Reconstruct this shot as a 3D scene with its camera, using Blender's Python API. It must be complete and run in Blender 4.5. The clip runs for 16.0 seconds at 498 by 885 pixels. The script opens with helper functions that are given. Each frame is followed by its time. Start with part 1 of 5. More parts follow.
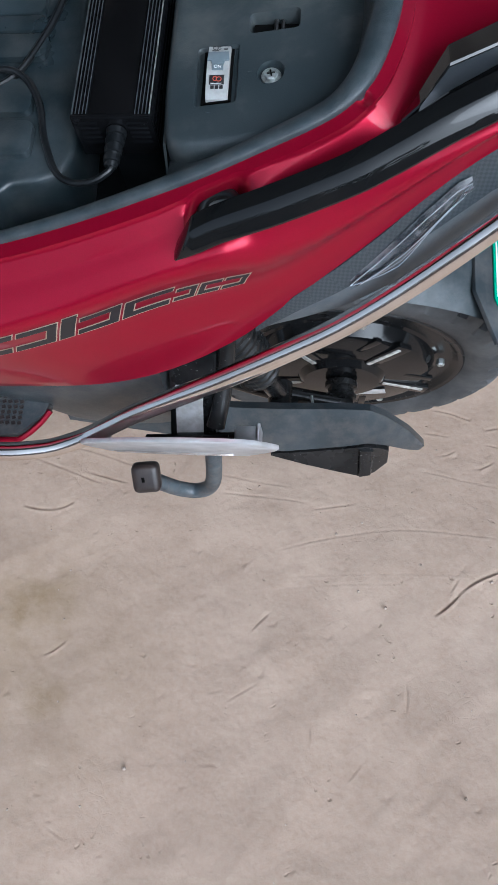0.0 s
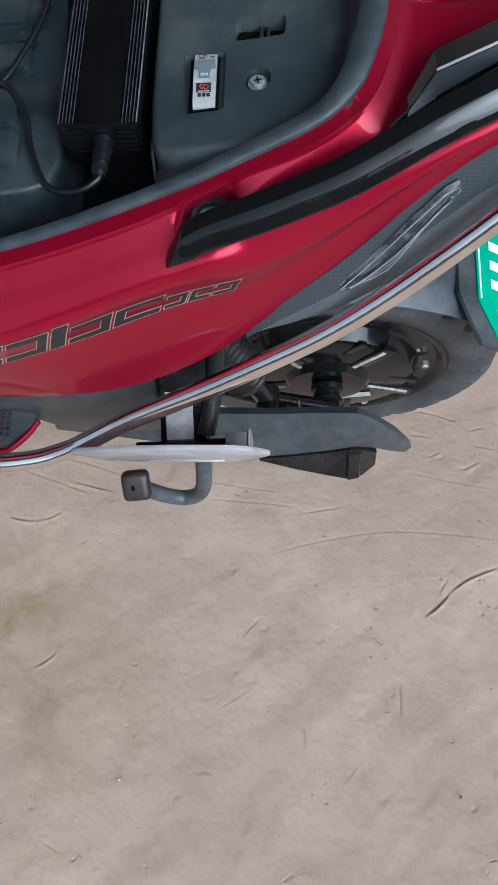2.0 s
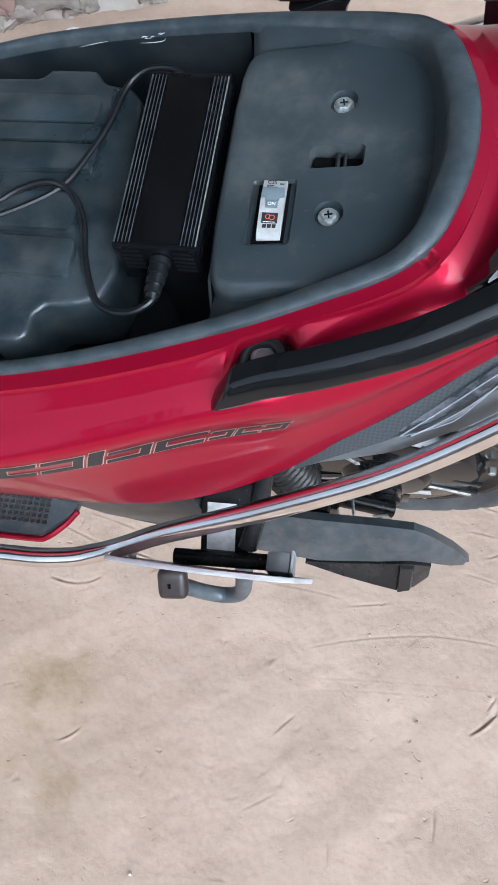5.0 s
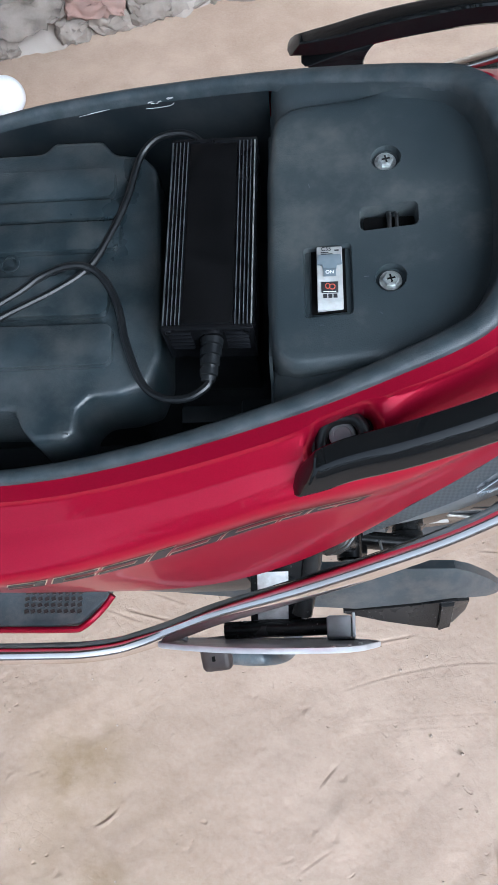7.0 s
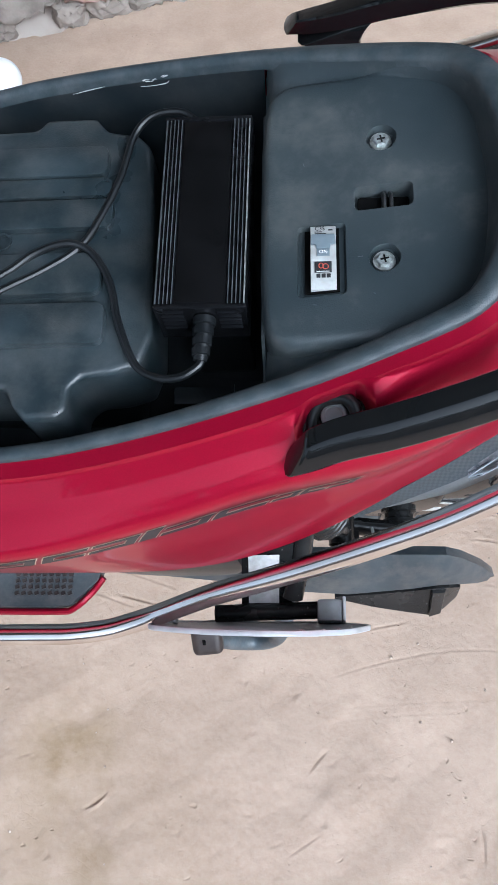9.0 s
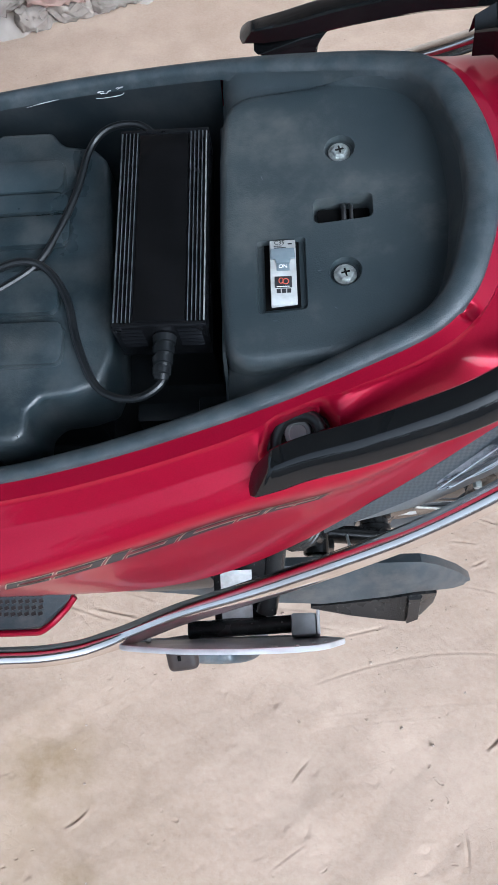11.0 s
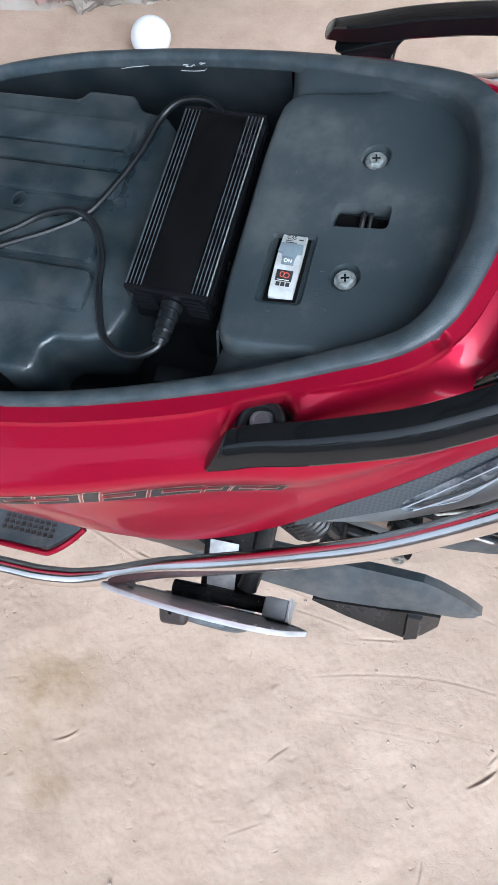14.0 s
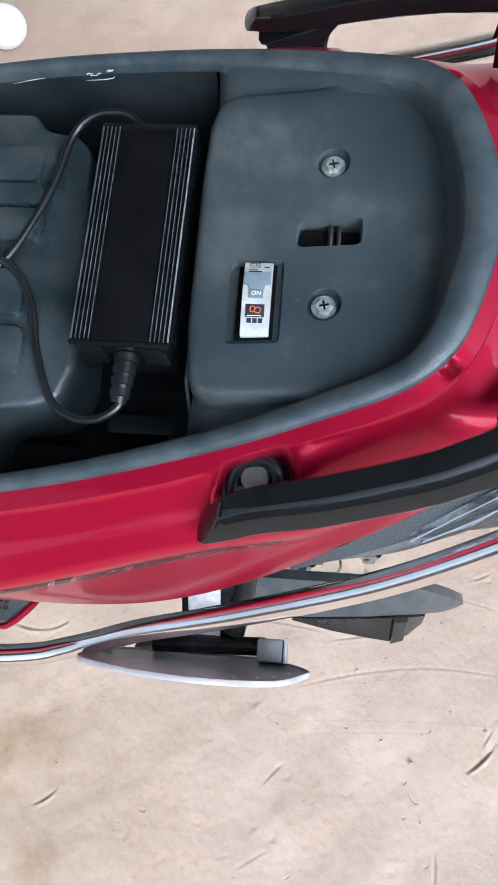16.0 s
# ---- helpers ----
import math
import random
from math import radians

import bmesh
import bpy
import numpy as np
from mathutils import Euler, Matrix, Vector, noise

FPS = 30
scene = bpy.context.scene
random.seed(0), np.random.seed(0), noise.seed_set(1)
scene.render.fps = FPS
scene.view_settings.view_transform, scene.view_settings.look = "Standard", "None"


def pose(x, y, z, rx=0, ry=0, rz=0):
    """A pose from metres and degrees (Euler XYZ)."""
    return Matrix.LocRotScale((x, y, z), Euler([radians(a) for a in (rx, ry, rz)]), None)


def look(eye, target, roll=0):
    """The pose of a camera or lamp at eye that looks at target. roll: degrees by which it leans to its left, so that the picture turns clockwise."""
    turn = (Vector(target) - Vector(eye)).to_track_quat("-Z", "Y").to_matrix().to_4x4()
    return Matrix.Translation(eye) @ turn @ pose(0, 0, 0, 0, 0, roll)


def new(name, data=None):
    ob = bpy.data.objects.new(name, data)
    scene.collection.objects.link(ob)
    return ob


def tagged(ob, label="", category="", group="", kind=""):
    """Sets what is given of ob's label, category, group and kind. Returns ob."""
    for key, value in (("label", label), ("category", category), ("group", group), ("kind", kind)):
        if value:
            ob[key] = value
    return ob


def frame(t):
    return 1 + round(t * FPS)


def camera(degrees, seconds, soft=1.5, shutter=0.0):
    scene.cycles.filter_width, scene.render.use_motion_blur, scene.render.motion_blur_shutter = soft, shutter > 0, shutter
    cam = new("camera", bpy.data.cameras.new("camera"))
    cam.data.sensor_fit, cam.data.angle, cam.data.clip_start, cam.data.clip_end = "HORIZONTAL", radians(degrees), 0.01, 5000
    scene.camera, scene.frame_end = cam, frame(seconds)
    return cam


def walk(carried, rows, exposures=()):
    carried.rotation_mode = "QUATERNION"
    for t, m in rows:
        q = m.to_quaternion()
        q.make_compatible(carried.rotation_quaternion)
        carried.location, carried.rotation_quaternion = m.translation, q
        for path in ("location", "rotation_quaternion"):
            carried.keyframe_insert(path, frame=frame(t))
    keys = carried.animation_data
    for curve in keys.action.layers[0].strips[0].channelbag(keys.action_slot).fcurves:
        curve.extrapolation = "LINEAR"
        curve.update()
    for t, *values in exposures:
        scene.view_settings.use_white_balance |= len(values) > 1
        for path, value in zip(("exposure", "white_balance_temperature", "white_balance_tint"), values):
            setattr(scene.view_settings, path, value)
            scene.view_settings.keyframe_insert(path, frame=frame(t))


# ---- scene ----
cam = camera(33.5, 16.0)
PATH = [
    (0, (0.174, -0.056, 1.157), (-0.047, 0.961, -0.551), -8.9),
    (0.5, (0.162, -0.046, 1.147), (-0.016, 0.962, -0.572), -8.2),
    (1, (0.152, -0.048, 1.15), (0.014, 0.96, -0.572), -7.2),
    (1.5, (0.153, -0.051, 1.152), (0.017, 0.964, -0.566), -7.0),
    (2, (0.161, -0.057, 1.159), (-0.007, 0.974, -0.546), -7.7),
    (2.5, (0.159, -0.06, 1.161), (-0.046, 0.976, -0.538), -8.3),
    (3, (0.16, -0.054, 1.162), (-0.057, 0.983, -0.534), -8.0),
    (3.5, (0.156, -0.044, 1.164), (-0.044, 1.005, -0.526), -6.9),
    (4, (0.14, -0.028, 1.166), (-0.042, 1.037, -0.518), -6.2),
    (4.5, (0.135, -0.008, 1.17), (-0.064, 1.063, -0.507), -6.4),
    (4.6, (0.146, 0.003, 1.172), (-0.090, 1.060, -0.509), -7.4),
    (4.8, (0.156, 0.029, 1.170), (-0.125, 1.078, -0.508), -8.4),
    (5, (0.168, 0.056, 1.17), (-0.157, 1.097, -0.506), -9.3),
    (5.2, (0.192, 0.079, 1.18), (-0.186, 1.11, -0.492), -9.5),
    (7.3, (0.058, 0.104, 1.177), (-0.076, 1.191, -0.497), -8.0),
    (7.5, (0.066, 0.105, 1.174), (-0.051, 1.189, -0.503), -7.3),
    (8, (0.068, 0.108, 1.177), (-0.046, 1.19, -0.502), -6.7),
    (8.5, (0.066, 0.101, 1.178), (-0.074, 1.181, -0.5), -7.0),
    (9, (0.068, 0.098, 1.172), (-0.094, 1.165, -0.512), -8.0),
    (9.5, (0.075, 0.105, 1.17), (-0.082, 1.166, -0.517), -8.4),
    (9.7, (0.079, 0.108, 1.169), (-0.065, 1.171, -0.519), -8.2),
    (11.8, (0.079, 0.116, 1.17), (-0.036, 1.18, -0.519), -7.5),
    (12, (0.079, 0.116, 1.169), (-0.045, 1.176, -0.522), -7.9),
    (12.5, (0.084, 0.119, 1.167), (-0.054, 1.163, -0.533), -8.7),
    (13, (0.096, 0.124, 1.166), (-0.104, 1.164, -0.531), -10.8),
    (13.3, (0.118, 0.132, 1.168), (-0.150, 1.172, -0.518), -11.2),
    (13.5, (0.14, 0.139, 1.169), (-0.19, 1.172, -0.511), -11.2),
    (13.8, (0.178, 0.133, 1.176), (-0.233, 1.136, -0.505), -10.0),
    (14, (0.196, 0.12, 1.181), (-0.248, 1.095, -0.507), -9.7),
    (14.5, (0.202, 0.126, 1.187), (-0.255, 1.083, -0.509), -10.5),
    (14.8, (0.172, 0.147, 1.177), (-0.203, 1.120, -0.529), -9.4),
    (15, (0.154, 0.159, 1.167), (-0.185, 1.144, -0.541), -9.1),
    (15.5, (0.119, 0.181, 1.162), (-0.118, 1.171, -0.559), -8.5),
    (16, (0.126, 0.186, 1.158), (-0.084, 1.147, -0.583), -7.8),
]
EXPOSURES = [(0, 0.04, 5250, 5), (1.5, -0.08, 5250, 5), (3.5, 0.18, 5250, 5), (4.5, 0.30, 5250, 5), (5.2, 0.57, 5250, 5), (7.3, 0.52, 5250, 5), (9.5, 0.57, 5250, 5), (12, 0.59, 5250, 5), (13, 0.54, 5250, 5), (14.5, 0.80, 5250, 5), (15.5, 0.66, 5250, 5), (16, 0.78, 5250, 5)]
walk(cam, [(t, look(eye, target, roll)) for t, eye, target, roll in PATH], EXPOSURES)

# ---------------------------------------------------------------- world and light
world = bpy.data.worlds.new("world")
scene.world = world
world.use_nodes = True
wn = world.node_tree.nodes
sky = wn.new("ShaderNodeTexSky")
sky.sky_type = "NISHITA"
sky.sun_disc = False
sky.sun_elevation = radians(33)
sky.sun_rotation = radians(144)
sky.air_density, sky.dust_density, sky.ozone_density = 0.7, 6.0, 1.0
wn["Background"].inputs["Strength"].default_value = 0.19
haze = wn.new("ShaderNodeHueSaturation")
haze.inputs["Saturation"].default_value = 0.28
world.node_tree.links.new(sky.outputs[0], haze.inputs["Color"])
world.node_tree.links.new(haze.outputs[0], wn["Background"].inputs["Color"])
sun_data = bpy.data.lights.new("sun", "SUN")
sun_data.energy, sun_data.angle, sun_data.color = 0.95, radians(44), (1.0, 0.97, 0.93)
sun = new("sun", sun_data)
sun.matrix_world = look((1.9, -2.6, 2.05), (0, 0, 0))


# ---------------------------------------------------------------- materials
def material(name, colour, rough=0.5, metal=0.0, coat=0.0, spec=0.5, second=None, scale=20.0, low=0.4, high=0.65, detail=5.0,
             bump=0.0, bump_scale=300.0, dust=None, dust_amount=0.0, dust_scale=9.0, dust_low=0.42, dust_high=0.75, rough_var=0.0, transmission=0.0, ior=1.5):
    """A surface with a second tone, fine relief and a film of dust."""
    m = bpy.data.materials.new(name)
    m.use_nodes = True
    nt = m.node_tree
    n, link = nt.nodes, nt.links.new
    b = n["Principled BSDF"]
    b.inputs["Base Color"].default_value = (*colour, 1)
    b.inputs["Roughness"].default_value = rough
    b.inputs["Metallic"].default_value = metal
    b.inputs["Coat Weight"].default_value = coat
    b.inputs["Coat Roughness"].default_value = 0.02
    b.inputs["Specular IOR Level"].default_value = spec
    b.inputs["Transmission Weight"].default_value = transmission
    b.inputs["IOR"].default_value = ior
    co = n.new("ShaderNodeTexCoord")
    colour_out = None
    if second:
        t1 = n.new("ShaderNodeTexNoise")
        t1.inputs["Scale"].default_value, t1.inputs["Detail"].default_value = scale, detail
        link(co.outputs["Object"], t1.inputs["Vector"])
        r1 = n.new("ShaderNodeMapRange")
        r1.inputs["From Min"].default_value, r1.inputs["From Max"].default_value = low, high
        link(t1.outputs["Fac"], r1.inputs["Value"])
        mix = n.new("ShaderNodeMix")
        mix.data_type = "RGBA"
        link(r1.outputs["Result"], mix.inputs["Factor"])
        mix.inputs["A"].default_value, mix.inputs["B"].default_value = (*colour, 1), (*second, 1)
        colour_out = mix.outputs["Result"]
    if dust:
        t2 = n.new("ShaderNodeTexNoise")
        t2.inputs["Scale"].default_value, t2.inputs["Detail"].default_value, t2.inputs["Roughness"].default_value = dust_scale, 8.0, 0.7
        link(co.outputs["Object"], t2.inputs["Vector"])
        r2 = n.new("ShaderNodeMapRange")
        r2.inputs["From Min"].default_value, r2.inputs["From Max"].default_value = dust_low, dust_high
        r2.inputs["To Max"].default_value = dust_amount
        link(t2.outputs["Fac"], r2.inputs["Value"])
        mix2 = n.new("ShaderNodeMix")
        mix2.data_type = "RGBA"
        link(r2.outputs["Result"], mix2.inputs["Factor"])
        if colour_out:
            link(colour_out, mix2.inputs["A"])
        else:
            mix2.inputs["A"].default_value = (*colour, 1)
        mix2.inputs["B"].default_value = (*dust, 1)
        colour_out = mix2.outputs["Result"]
    if colour_out:
        link(colour_out, b.inputs["Base Color"])
    if rough_var:
        t3 = n.new("ShaderNodeTexNoise")
        t3.inputs["Scale"].default_value, t3.inputs["Detail"].default_value = 14.0, 6.0
        link(co.outputs["Object"], t3.inputs["Vector"])
        r3 = n.new("ShaderNodeMapRange")
        r3.inputs["To Min"].default_value, r3.inputs["To Max"].default_value = max(rough - rough_var, 0.02), rough + rough_var
        link(t3.outputs["Fac"], r3.inputs["Value"])
        link(r3.outputs["Result"], b.inputs["Roughness"])
    if bump:
        t4 = n.new("ShaderNodeTexNoise")
        t4.inputs["Scale"].default_value, t4.inputs["Detail"].default_value = bump_scale, 3.0
        link(co.outputs["Object"], t4.inputs["Vector"])
        bp = n.new("ShaderNodeBump")
        bp.inputs["Strength"].default_value, bp.inputs["Distance"].default_value = bump, 0.001
        link(t4.outputs["Fac"], bp.inputs["Height"])
        link(bp.outputs["Normal"], b.inputs["Normal"])
    return m


DUST = (0.30, 0.25, 0.21)
RED = material("red_paint", (0.345, 0.0020, 0.026), 0.30, 0.56, 0.36, spec=0.2, second=(0.305, 0.0016, 0.023), scale=900, low=0.3, high=0.7, dust=DUST, dust_amount=0.012, dust_scale=14)
GLOSS = material("gloss_black", (0.006, 0.0065, 0.007), 0.03, 0.0, 0.0, spec=0.5, dust=DUST, dust_amount=0.03, dust_scale=60, dust_low=0.55)
SMOKE = material("smoked_lens", (0.034, 0.038, 0.043), 0.10, spec=0.6, second=(0.072, 0.077, 0.084), scale=16, low=0.42, high=0.58, detail=2)
PLASTIC = material("grey_plastic", (0.021, 0.030, 0.035), 0.42, second=(0.047, 0.057, 0.061), scale=9, low=0.38, high=0.68, detail=9, bump=0.25, bump_scale=900, dust=(0.155, 0.15, 0.138), dust_amount=0.45, dust_scale=18, dust_low=0.50, dust_high=0.80, rough_var=0.15)
RIMPL = material("rim_plastic", (0.022, 0.032, 0.038), 0.46, second=(0.034, 0.046, 0.053), scale=55, low=0.42, high=0.6, bump=0.3, bump_scale=1100, dust=(0.26, 0.24, 0.22), dust_amount=0.14, dust_scale=60, rough_var=0.1)
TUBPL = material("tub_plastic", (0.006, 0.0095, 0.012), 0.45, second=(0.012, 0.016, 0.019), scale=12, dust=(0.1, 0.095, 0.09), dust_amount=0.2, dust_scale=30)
BATPL = material("battery_plastic", (0.012, 0.019, 0.023), 0.32, second=(0.027, 0.037, 0.043), scale=17, low=0.42, high=0.62, detail=8, bump=0.2, bump_scale=700, dust=(0.19, 0.18, 0.165), dust_amount=0.22, dust_scale=26, rough_var=0.16)
COVERPL = material("cover_plastic", (0.026, 0.034, 0.040), 0.42, second=(0.044, 0.054, 0.062), scale=18, bump=0.2, bump_scale=800, dust=DUST, dust_amount=0.22, dust_scale=40, rough_var=0.1)
DARKMETAL = material("black_metal", (0.008, 0.0085, 0.009), 0.26, 0.0, spec=0.3, second=(0.018, 0.0175, 0.0175), scale=30, dust=(0.34, 0.32, 0.30), dust_amount=0.55, dust_scale=260, dust_low=0.63, dust_high=0.70, rough_var=0.1)
HUB = material("hub_enamel", (0.005, 0.0055, 0.006), 0.10, spec=0.35, second=(0.009, 0.009, 0.0095), scale=40, dust=(0.36, 0.35, 0.33), dust_amount=0.6, dust_scale=320, dust_low=0.65, dust_high=0.72, rough_var=0.12)
GREYTUBE = material("grey_tube", (0.09, 0.11, 0.125), 0.48, 0.3, second=(0.05, 0.06, 0.07), scale=40, dust=DUST, dust_amount=0.3, dust_scale=90)
RUBBER = material("tyre_rubber", (0.040, 0.042, 0.045), 0.72, second=(0.065, 0.066, 0.067), scale=30, bump=0.4, bump_scale=500, dust=(0.16, 0.162, 0.162), dust_amount=0.36, dust_scale=18)
PADRUB = material("pad_rubber", (0.014, 0.009, 0.009), 0.42, second=(0.028, 0.019, 0.017), scale=60, dust=DUST, dust_amount=0.12)
CHROME = material("chrome", (0.96, 0.93, 0.90), 0.13, 1.0, second=(0.84, 0.78, 0.73), scale=22, rough_var=0.06)
SILVER = material("satin_aluminium", (0.50, 0.50, 0.51), 0.36, 0.35, second=(0.40, 0.40, 0.41), scale=50, dust=DUST, dust_amount=0.15, dust_scale=60)
CAST = material("cast_alloy", (0.26, 0.27, 0.28), 0.45, 0.4, second=(0.19, 0.20, 0.21), scale=60, dust=DUST, dust_amount=0.2, dust_scale=60)
# pale metal that paints the highlights on the charger's fins
FIN_GLINT = material("fin_glint_metal", (0.27, 0.295, 0.33), 0.30, 0.8, second=(0.14, 0.15, 0.165), scale=90)
# opaque pale tone for the bright lines in the clear lens
LENS_GLINT = material("lens_glint", (0.36, 0.40, 0.44), 0.12, 0.2, spec=0.8)
LOWTRIM = material("tail_plastic", (0.060, 0.077, 0.090), 0.42, second=(0.082, 0.100, 0.114), scale=22, bump=0.2, bump_scale=800, dust=DUST, dust_amount=0.2, dust_scale=50, rough_var=0.1)
STEEL = material("zinc_steel", (0.62, 0.66, 0.65), 0.30, 0.75, second=(0.34, 0.37, 0.36), scale=200, dust=DUST, dust_amount=0.3, dust_scale=200)
ALUBLACK = material("anodised_black", (0.040, 0.042, 0.048), 0.26, 0.9, second=(0.050, 0.052, 0.058), scale=60, rough_var=0.05)
LABELBLACK = material("label_black", (0.0030, 0.0031, 0.0034), 0.16, spec=0.35, second=(0.005, 0.005, 0.0055), scale=40)
CABLE = material("cable_rubber", (0.006, 0.007, 0.008), 0.34, spec=0.35, second=(0.010, 0.011, 0.012), scale=60)
MCBGREY = material("breaker_plastic", (0.38, 0.39, 0.385), 0.45, second=(0.29, 0.295, 0.285), scale=120, dust=DUST, dust_amount=0.5, dust_scale=160)
MCBDARK = material("breaker_lever", (0.13, 0.16, 0.18), 0.38, second=(0.16, 0.19, 0.21), scale=100)
INK = material("ink", (0.015, 0.015, 0.017), 0.5)
ORANGE = material("ink_red", (0.55, 0.10, 0.06), 0.5)
PAPER = material("white_sticker", (0.62, 0.62, 0.62), 0.55, second=(0.42, 0.42, 0.42), scale=90, dust=DUST, dust_amount=0.5, dust_scale=120)
STRIP = material("pale_strip", (0.60, 0.59, 0.56), 0.5, second=(0.25, 0.24, 0.23), scale=120, dust=DUST, dust_amount=0.5, dust_scale=90)
LENS = material("clear_lens", (0.95, 0.97, 1.0), 0.03, transmission=1.0, ior=1.4)
REFLECT = material("lamp_reflector", (0.10, 0.115, 0.13), 0.25, 0.4, second=(0.38, 0.40, 0.42), scale=60, low=0.40, high=0.58)
GOLD = material("beige_foil", (0.55, 0.45, 0.34), 0.4, 0.3)
GREEN = material("plate_green", (0.0, 0.36, 0.20), 0.4, second=(0.0, 0.32, 0.18), scale=40)
WHITE = material("white_paint", (0.78, 0.80, 0.79), 0.4)
BALLWHITE = material("ball_white", (0.80, 0.81, 0.82), 0.35, second=(0.74, 0.74, 0.74), scale=30)
# near-black that paints the shade inside slots, pockets and holes
HOLE_SHADE = material("hole_shade", (0.003, 0.003, 0.003), 0.8, spec=0.05)


def carbon_material():
    m = material("carbon_pattern", (0.05, 0.058, 0.064), 0.35, coat=0.3)
    nt = m.node_tree
    n, link = nt.nodes, nt.links.new
    co = n.new("ShaderNodeTexCoord")
    mp = n.new("ShaderNodeMapping")
    mp.inputs["Rotation"].default_value = (radians(20), radians(38), 0)
    ck = n.new("ShaderNodeTexChecker")
    ck.inputs["Scale"].default_value = 400
    ck.inputs["Color1"].default_value, ck.inputs["Color2"].default_value = (0.028, 0.036, 0.042, 1), (0.045, 0.055, 0.062, 1)
    link(co.outputs["Object"], mp.inputs["Vector"])
    link(mp.outputs["Vector"], ck.inputs["Vector"])
    link(ck.outputs["Color"], n["Principled BSDF"].inputs["Base Color"])
    return m


CARBON = carbon_material()


def earth_material():
    m = bpy.data.materials.new("packed_earth")
    m.use_nodes = True
    nt = m.node_tree
    n, link = nt.nodes, nt.links.new
    b = n["Principled BSDF"]
    b.inputs["Roughness"].default_value, b.inputs["Specular IOR Level"].default_value = 0.9, 0.15
    co = n.new("ShaderNodeTexCoord")

    def tex(scale, detail=6.0, rough=0.6, lo=0.35, hi=0.65, distort=0.0):
        t = n.new("ShaderNodeTexNoise")
        for key, v in (("Scale", scale), ("Detail", detail), ("Roughness", rough), ("Distortion", distort)):
            t.inputs[key].default_value = v
        link(co.outputs["Object"], t.inputs["Vector"])
        r = n.new("ShaderNodeMapRange")
        r.inputs["From Min"].default_value, r.inputs["From Max"].default_value = lo, hi
        link(t.outputs["Fac"], r.inputs["Value"])
        return t.outputs["Fac"], r.outputs["Result"]

    def mixed(fac, a, c):
        x = n.new("ShaderNodeMix")
        x.data_type = "RGBA"
        link(fac, x.inputs["Factor"])
        for key, v in (("A", a), ("B", c)):
            if isinstance(v, tuple):
                x.inputs[key].default_value = (*v, 1)
            else:
                link(v, x.inputs[key])
        return x.outputs["Result"]

    def maths(op, a, c):
        x = n.new("ShaderNodeMath")
        x.operation = op
        for i, v in enumerate((a, c)):
            if isinstance(v, (int, float)):
                x.inputs[i].default_value = v
            else:
                link(v, x.inputs[i])
        return x.outputs[0]

    _, broad = tex(2.6, 4, 0.55, 0.35, 0.68)
    _, mid = tex(11, 8, 0.6, 0.38, 0.66, 0.4)
    fine_raw, fine = tex(170, 5, 0.65, 0.3, 0.7)
    _, stain_shade_edge = tex(14, 5, 0.6, 0.22, 0.60)
    base = mixed(broad, (0.440, 0.318, 0.240), (0.535, 0.404, 0.314))
    base = mixed(maths("MULTIPLY", mid, 0.55), base, (0.358, 0.248, 0.180))
    base = mixed(maths("MULTIPLY", fine, 0.30), base, (0.56, 0.465, 0.380))

    # two damp yellowish stain spots; a wide faint patch paints dimmer light at left
    stain_shade = None
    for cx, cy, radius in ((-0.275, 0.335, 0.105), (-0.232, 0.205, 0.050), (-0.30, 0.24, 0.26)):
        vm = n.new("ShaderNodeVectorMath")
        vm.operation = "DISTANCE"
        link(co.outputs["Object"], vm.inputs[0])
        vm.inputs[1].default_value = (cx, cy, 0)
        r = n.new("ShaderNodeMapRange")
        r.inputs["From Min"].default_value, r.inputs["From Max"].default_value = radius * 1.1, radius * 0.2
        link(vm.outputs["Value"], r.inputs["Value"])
        one = maths("MULTIPLY", maths("MULTIPLY", r.outputs["Result"], stain_shade_edge), 1.0 if radius < 0.2 else 0.45)
        stain_shade = one if stain_shade is None else maths("MAXIMUM", stain_shade, one)
    base = mixed(maths("MULTIPLY", stain_shade, 0.88), base, (0.262, 0.182, 0.100))
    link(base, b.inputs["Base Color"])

    # crazed dry skin in patches, with fine grain
    vor = n.new("ShaderNodeTexVoronoi")
    vor.feature = "DISTANCE_TO_EDGE"
    vor.inputs["Scale"].default_value = 58
    warp = n.new("ShaderNodeTexNoise")
    warp.inputs["Scale"].default_value = 30
    link(co.outputs["Object"], warp.inputs["Vector"])
    add = n.new("ShaderNodeMix")
    add.data_type = "VECTOR"
    add.inputs["Factor"].default_value = 0.035
    link(co.outputs["Object"], add.inputs["A"])
    link(warp.outputs["Color"], add.inputs["B"])
    link(add.outputs["Result"], vor.inputs["Vector"])
    edge = n.new("ShaderNodeMapRange")
    edge.inputs["From Max"].default_value = 0.07
    link(vor.outputs["Distance"], edge.inputs["Value"])
    _, patch = tex(6.5, 3, 0.5, 0.56, 0.68)
    crack = maths("MULTIPLY", maths("SUBTRACT", 1.0, edge.outputs["Result"]), patch)
    # thin split lines and pits
    line_raw, _ = tex(13, 3, 0.5, distort=0.8)
    line = n.new("ShaderNodeMapRange")
    line.inputs["From Max"].default_value = 0.012
    link(maths("ABSOLUTE", maths("SUBTRACT", line_raw, 0.5), 0.0), line.inputs["Value"])
    _, where = tex(9, 4, 0.6, 0.55, 0.64)
    split = maths("MULTIPLY", maths("SUBTRACT", 1.0, line.outputs["Result"]), where)
    pit_tex = n.new("ShaderNodeTexVoronoi")
    pit_tex.inputs["Scale"].default_value = 75
    link(add.outputs["Result"], pit_tex.inputs["Vector"])
    pit = n.new("ShaderNodeMapRange")
